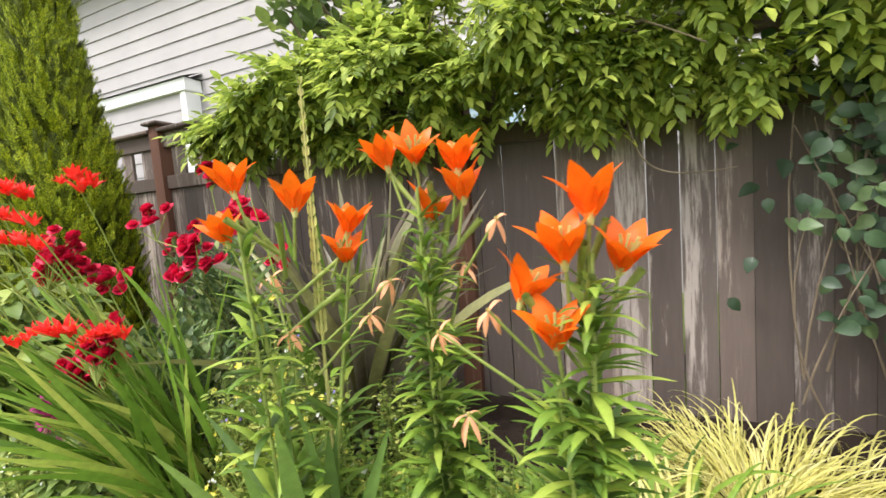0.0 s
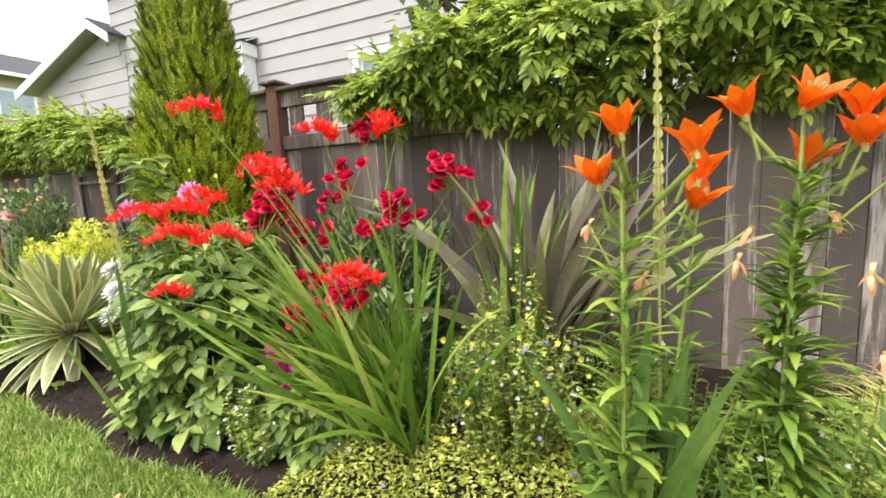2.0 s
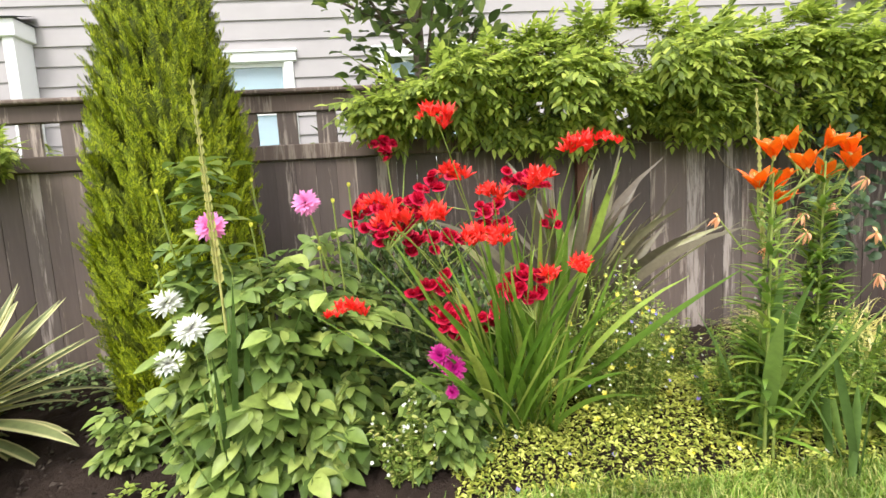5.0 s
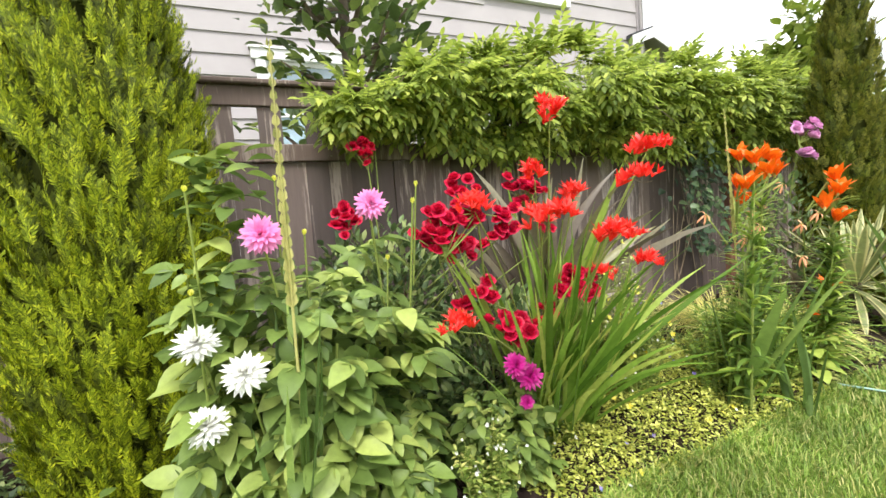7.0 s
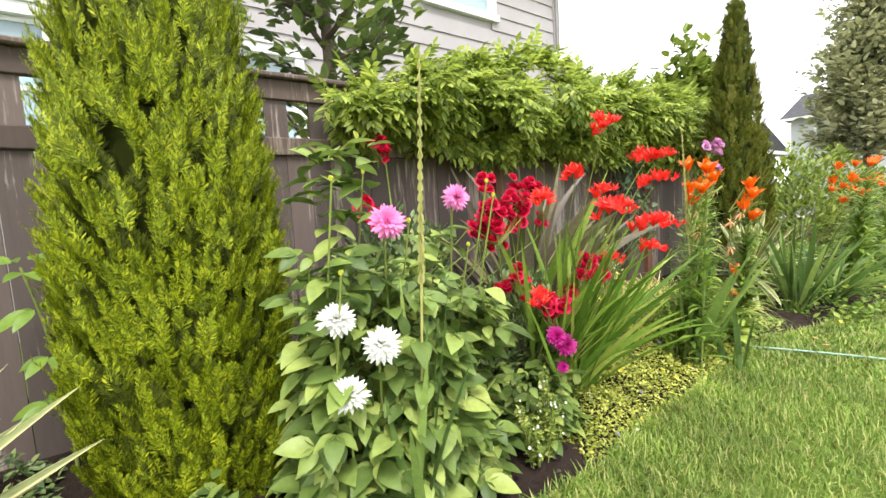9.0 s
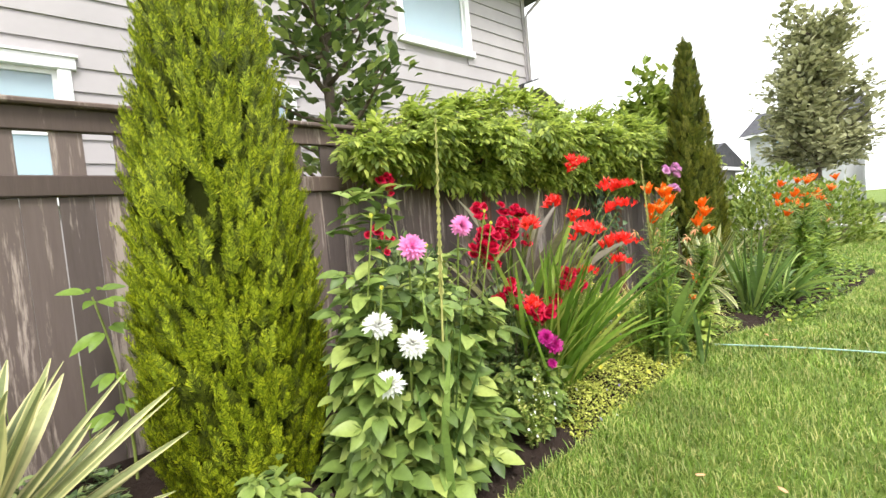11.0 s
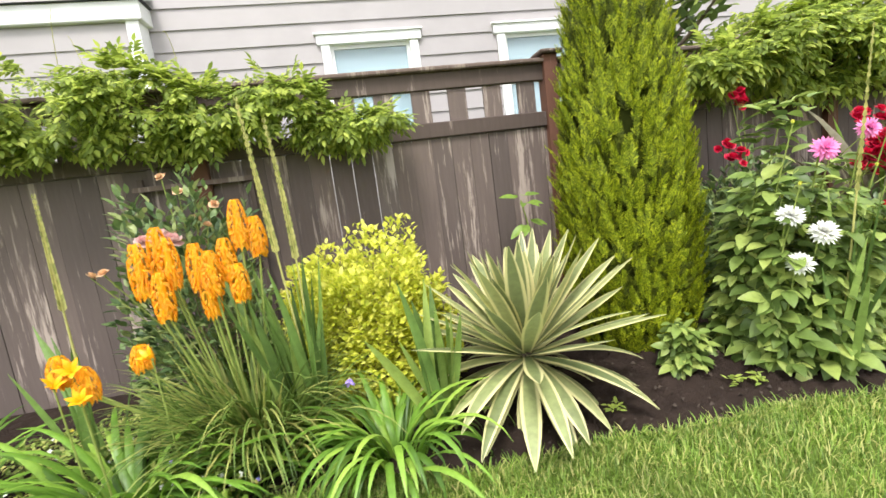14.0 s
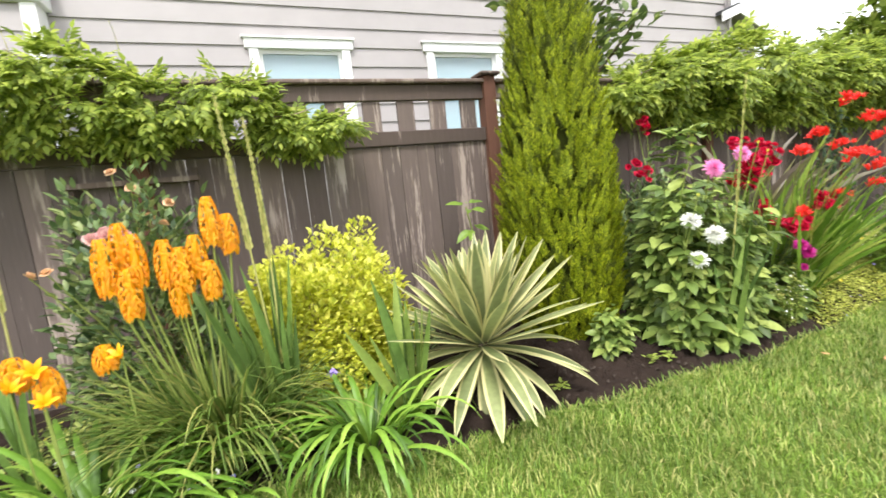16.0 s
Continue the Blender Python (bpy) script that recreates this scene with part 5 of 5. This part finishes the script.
# strap-leaved clumps with arching leaves
def strap_clump(name, label, x, y, count, length, width, material, droop=(1.2, 2.8), foot=0.08, elev=(0.8, 1.45), as_parts=True, group=""):
    t = thing(name, label, "plant", (x, y, soil(x, y)), group)
    b0 = np.stack([rng.normal(0, foot, count), rng.normal(0, foot, count), np.zeros(count)], -1)
    V = blades(b0, np.arctan2(b0[:, 1], b0[:, 0]) + rng.normal(0, 0.4, count), U(*elev, count), length * U(0.6, 1.15, count), width * U(0.75, 1.2, count), U(*droop, count), 9, 0.35, 0.5)
    if as_parts:
        blade_parts("leaf", V, material, t)
    else:
        mm = Mesher()
        add_blades(mm, V)
        tagged(mm.part("leaves", material, t), kind="stuff")
    return t


M_STRAP_ONE = petal_or_leaf("strap_leaf_single", greens((0.06, 0.16, 0.02), (0.12, 0.28, 0.03), (0.22, 0.40, 0.06)), 0.4, 0.25, per_object=True)
aga = strap_clump("agapanthus", "glossy green agapanthus with arching strap leaves", -1.47, -1.34, 120, 0.50, 0.028, M_STRAP_ONE, (1.6, 3.2), group="strap-leaved clumps")
bloom("bloom", [petals(6, 1.0, 0.6, 1, 0.4)], M_BLUE, aga, (-1.60, -1.5, 0.36), 0.04, (0, -0.5, -0.7), "small blue bell flower", pieces=True)
strap_clump("agapanthus", "glossy green strap-leaved clump at the lawn edge", -2.48, -1.36, 150, 0.60, 0.032, M_STRAP_ONE, (1.2, 2.5), group="strap-leaved clumps")
strap_clump("agapanthus", "glossy green strap-leaved clump at the lawn edge", -3.3, -1.2, 60, 0.6, 0.036, M_STRAP_ONE, group="strap-leaved clumps")
strap_clump("agapanthus", "dense green strap-leaved clump below the pokers", -2.15, -1.36, 70, 0.42, 0.024, M_STRAP_ONE, (1.4, 3.0), group="strap-leaved clumps")
for b in ((-2.52, -1.42, 0.58), (-2.50, -1.45, 0.48), (-2.60, -1.4, 0.53), (-2.30, -1.35, 0.56)):
    lily = thing("yellow_daylily", "yellow-orange trumpet flower above strap leaves", "flower", (b[0], b[1], soil(b[0], b[1])), "yellow daylilies")
    stem(lily, (b[0], b[1] + 0.05, -0.12), (b[0], b[1], b[2] - 0.03), 0.004, 0.003)
    bloom("bloom", [petals(6, 1.2, 0.9, 1.0, 0.34)], M_POKER, lily, (b[0], b[1], b[2] - 0.03), 0.06, up_face(0.9), pieces=True)
strap_clump("golden_grass", "golden yellow ornamental grass mound", 3.82, -0.72, 720, 0.50, 0.006, M_GOLDGRASS, (1.6, 3.2), 0.13, (0.6, 1.3), False)
strap_clump("golden_grass", "golden yellow grass mound near the lawn", 3.55, -1.2, 260, 0.42, 0.010, M_GOLDGRASS, (1.0, 2.6), 0.09, (0.7, 1.4), False)
strap_clump("green_tuft", "bright green fine leaves under the lilies", 3.45, -1.2, 160, 0.5, 0.018, M_LILYLEAF, (0.8, 2.2), 0.12, (0.7, 1.4), False)


# variegated yucca: every leaf its own piece
def yucca(label, x, y, zc, length, width, count, tilt=0.0):
    t = thing("yucca", label, "yucca", (x, y, soil(x, y)), "yuccas")
    o = np.asarray(t.location)
    mm = Mesher()
    tube(mm, [(0, 0, -0.03), (0.01, 0, (zc - o[2]) * 0.5), (0, 0, zc - o[2] + 0.02)], 0.045, 0.035, 10)
    mm.part("trunk", M_BARK, t)
    i = np.arange(count)
    az = i * 2.399963 + U(-0.15, 0.15, count)
    s = i / count
    el = 1.50 - 2.05 * s ** 1.25 + U(-0.12, 0.12, count)
    L = length * (0.85 + 0.35 * np.sin(np.pi * s)) * U(0.88, 1.1, count)
    base = np.stack([0.025 * np.cos(az), 0.025 * np.sin(az), zc - o[2] + 0.04 - 0.11 * s], -1)
    V = blades(base, az, el, L, width * U(0.85, 1.12, count), U(0.0, 0.4, count) + 0.55 * (s > 0.66), 9, 0.22, 0.55, 1.6, 0.5)
    wide_blade_parts("leaf", V, M_YUCCA, t)


yucca("cream-edged variegated yucca spreading over the soil", -0.78, -1.18, 0.20, 0.51, 0.084, 98)
yucca("cream-edged variegated yucca by the far iris", 4.55, -1.22, 0.25, 0.5, 0.055, 50)

# young fig shoot by the fence
fig = thing("fig_shoot", "young green lobed-leaf shoot against the fence", "plant", (-0.34, -0.32, soil(-0.3, -0.3)))
stem(fig, (-0.30, -0.30, -0.06), (-0.38, -0.30, 0.86), 0.008, 0.005, (0.03, 0, 0))
FLF = leaf(0.42, 6, 0.14, 0.25, 0.45)
for (fx, fy, fz, a, e, sz) in ((-0.38, -0.3, 0.87, 2.6, 0.3, 0.13), (-0.37, -0.3, 0.88, 0.4, 0.2, 0.12), (-0.36, -0.3, 0.84, -1.3, 0.0, 0.13), (-0.34, -0.3, 0.7, 3.4, -0.4, 0.15), (-0.35, -0.3, 0.72, -0.3, -0.2, 0.12), (-0.32, -0.3, 0.5, -2.2, -0.3, 0.12), (-0.33, -0.3, 0.35, -0.9, -0.2, 0.12), (-0.33, -0.3, 0.3, 3.0, -0.2, 0.14)):
    mm = Mesher()
    for off, k in ((0, 1.0), (0.7, 0.8), (-0.7, 0.8)):
        d = np.array([[np.cos(a + off) * np.cos(e), np.sin(a + off) * np.cos(e), np.sin(e)]])
        scatter(mm, *FLF, np.array([[fx, fy, fz]]) - np.asarray(fig.location) + d * 0.03, turns(d, np.array([[0, -0.7, 1.0]])), sz * k * 0.95)
    mm.part("leaf", M_LILYLEAF, fig)


# ground covers and airy fillers
def mat_cover(name, label, x0, x1, y0, y1, h, count, size, material, flowers=(), bumps=2.5):
    cx, cy = (x0 + x1) / 2, (y0 + y1) / 2
    t = thing(name, label, "ground cover", (cx, cy, GROUND), kind="")
    x, y = U(x0, x1, count), U(y0, y1, count)
    e = np.clip(1 - np.maximum(np.abs((x - cx) / (x1 - x0) * 2), np.abs((y - cy) / (y1 - y0) * 2)) ** 4, 0.05, 1)
    nz = np.array([noise.noise((a * bumps * 2, b * bumps * 2, 9.1)) for a, b in zip(x, y)])
    z = bed_height(x, y) - GROUND + h * e * (0.7 + 0.6 * nz) * np.sqrt(U(0.02, 1, count))
    z = np.maximum(z, 0.012)
    mm = Mesher()
    p = np.stack([x - cx, y - cy, z], -1)
    scatter(mm, *SMALL, p, turns(sphere_dirs(count, -0.1, 0.8), np.array([[0, 0, 1.0]]) + 0.6 * sphere_dirs(count)), size * U(0.5, 1.2, count))
    tagged(mm.part("leaves", material, t), kind="stuff")
    for material_f, k, fs in flowers:
        mm = Mesher()
        pick = rng.choice(count, k)
        for q in p[pick]:
            add_blades(mm, turned(petals(5, 0.5, 0.2, 1.0, 0.7, U(0, 1), 0, 2), unit(np.array([U(-0.5, 0.5), U(-0.9, 0), 0.8])), q + (0, 0, 0.02), fs * U(0.7, 1.2)))
        tagged(mm.part("flowers", material_f, t), kind="stuff")
    return t


mat_cover("ground_cover", "yellow-green small-leaved ground cover spilling to the lawn", 1.42, 3.3, -1.66, -0.85, 0.17, 21000, 0.023, M_COVER, [(M_YELLOW, 34, 0.018), (M_WHITE, 30, 0.010), (M_BLUE, 12, 0.012)])
mat_cover("ground_cover", "low green mixed planting beneath the lilies", 2.9, 4.1, -1.64, -0.7, 0.14, 3500, 0.04, M_SNAP, [(M_WHITE, 8, 0.012)])
mat_cover("ground_cover", "green filler foliage below the roses", 0.95, 2.3, -0.95, -0.2, 0.28, 3200, 0.05, M_ROSELEAF)
mat_cover("ground_cover", "low leafy growth around the poker plants", -3.4, -1.7, -1.36, -0.55, 0.2, 3500, 0.035, M_SNAP, [(M_WHITE, 26, 0.012), (M_YELLOW, 14, 0.012)])
mat_cover("ground_cover", "green growth under the far lilies", 4.4, 8.4, -2.1, -0.6, 0.35, 6000, 0.06, M_LILYLEAF, [(M_YELLOW, 10, 0.02)])
mat_cover("ground_cover", "low foliage between yucca and fence", -2.3, -0.35, -0.6, -0.12, 0.25, 1800, 0.05, M_ROSELEAF)


def airy(label, x, y, rx, ry, h, sprigs, material, flowers):
    t = thing("toadflax", label, "flower", (x, y, soil(x, y)), "toadflax clumps")
    st, lf = Mesher(), Mesher()
    tips = []
    for k in range(sprigs):
        a = U(0, 6.28)
        q = np.sqrt(U(0, 1))
        top = np.array([np.cos(a) * rx * q, np.sin(a) * ry * q, h * U(0.55, 1.05) * (1.1 - 0.5 * q)])
        p = curve_points((top[0] * 0.5, top[1] * 0.5, 0), top, (0, 0, 0), 10)
        tube(st, p, 0.0025, 0.0012, 4)
        m_ = 46
        s = U(0.08, 1, m_)
        pos = (1 - s)[:, None] * p[0] + s[:, None] * top
        scatter(lf, *SMALL, pos, turns(sphere_dirs(m_, -0.1, 0.8), np.array([[0, 0, 1.0]]) + 0.4 * sphere_dirs(m_)), U(0.014, 0.034, m_))
        tips.append(top)
    tagged(st.part("stems", M_STEM, t), kind="stuff")
    tagged(lf.part("leaves", material, t), kind="stuff")
    for mt, k, fs in flowers:
        mm = Mesher()
        for i in range(k):
            q = tips[i % len(tips)] * np.array([1, 1, U(0.55, 1.0)]) + rng.normal(0, 0.015, 3)
            add_blades(mm, turned(petals(5, 0.5, 0.2, 1.0, 0.75, U(0, 1), 0, 2), unit(np.array([U(-0.5, 0.5), -0.8, 0.6])), q, fs * U(0.7, 1.2)))
        tagged(mm.part("flowers", mt, t), kind="stuff")


airy("airy pale green toadflax with tiny yellow and violet flowers", 2.25, -1.20, 0.26, 0.22, 0.80, 165, M_SNAP, [(M_YELLOW, 40, 0.015), (M_WHITE, 70, 0.009), (M_BLUE, 20, 0.010)])
airy("airy green toadflax filling the space before the fence", 2.62, -0.85, 0.28, 0.22, 0.5, 50, M_SNAP, [(M_WHITE, 30, 0.008)])
airy("airy pale green toadflax beside the magenta dahlia", 1.25, -1.52, 0.14, 0.08, 0.42, 28, M_SNAP, [(M_WHITE, 40, 0.008)])
airy("airy flowering filler at the lawn edge", -2.25, -1.38, 0.22, 0.1, 0.26, 30, M_SNAP, [(M_WHITE, 30, 0.012), (M_YELLOW, 12, 0.012), (M_BLUE, 8, 0.012)])
airy("leafy green filler beneath the lilies", 3.12, -1.42, 0.45, 0.2, 0.62, 110, M_LILYLEAF, [(M_WHITE, 6, 0.01)])

airy("leafy green growth among the lily stems", 2.75, -1.42, 0.30, 0.16, 0.70, 70, M_LILYLEAF, [(M_WHITE, 8, 0.01)])

hosta = thing("hosta", "pale green broad-leaved plant near the lawn edge", "plant", (3.25, -1.5, soil(3.25, -1.5)))
HB = leaf(0.75, 6, 0.15, 0.35, 0.42)
for k in range(26):
    mm = Mesher()
    a, e = U(0, 6.28), U(-0.1, 0.7)
    d = np.array([[np.cos(a) * np.cos(e), np.sin(a) * np.cos(e), np.sin(e)]])
    scatter(mm, *HB, d * U(0.03, 0.16) + [[0, 0, U(0.08, 0.2)]], turns(d, np.array([[0, 0, 1.0]])), U(0.09, 0.15))
    mm.part("leaf", M_HOSTA, hosta)

# dark climber on the fence beyond the lilies
cl = thing("fence_climber", "dark green round-leaved climber hanging on the fence", "climbing plant", (4.27, -0.1, soil(4.27, -0.1)))
mm = Mesher()
for k in range(14):
    tube(mm, curve_points((U(-0.2, 0.3), -0.02, U(-0.05, 0.9)), (U(-0.3, 0.4), U(-0.15, -0.03), U(0.9, 1.85)), (U(-0.1, 0.1), -0.03, 0)), 0.005, 0.002, 5)
tagged(mm.part("stems", M_TWIG, cl), kind="stuff")
n = 430
z = 1.95 - 1.45 * U(0, 1, n) ** 1.25
mm = Mesher()
scatter(mm, *HB, np.stack([rng.normal(0.02, 0.17, n) + (z - 1.2) * -0.1, U(-0.25, -0.03, n), z], -1), turns(np.stack([U(-1, 1, n), U(-0.6, -0.1, n), U(-1, 0.2, n)], -1), np.array([[0, -1, 0.6]]) + 0.4 * sphere_dirs(n)), U(0.05, 0.085, n))
tagged(mm.part("leaves", M_CLIMB, cl), kind="stuff")

# thin green hose lying on the lawn
hose = Mesher()
hs_ = np.linspace(0, 1, 40)
tube(hose, np.stack([3.35 + 1.1 * hs_ + 0.05 * np.sin(hs_ * 9), -1.62 - 3.6 * hs_, np.full(40, GROUND + 0.04)], -1), 0.006, 0.006, 8)
tagged(hose.part("garden_hose", M_HOSE, None, "thin green garden hose lying across the lawn"), category="hose")
# fallen petals on the grass
for k in range(16):
    fx = U(0.6, 6.5)
    fy = float(bed_edge(fx)) - U(0.1, 0.9)
    V = blades(np.array([[0, 0, 0.0]]), U(0, 6.28), 0.2, 0.04, 0.02, 0.4, 4)
    mm = Mesher()
    add_blades(mm, V)
    pt = mm.part("fallen_petal", M_LILYFADE, None)
    pt.location = (fx, fy, GROUND + 0.045)
    tagged(pt, "fallen orange lily petal on the grass", "petal", "fallen petals")
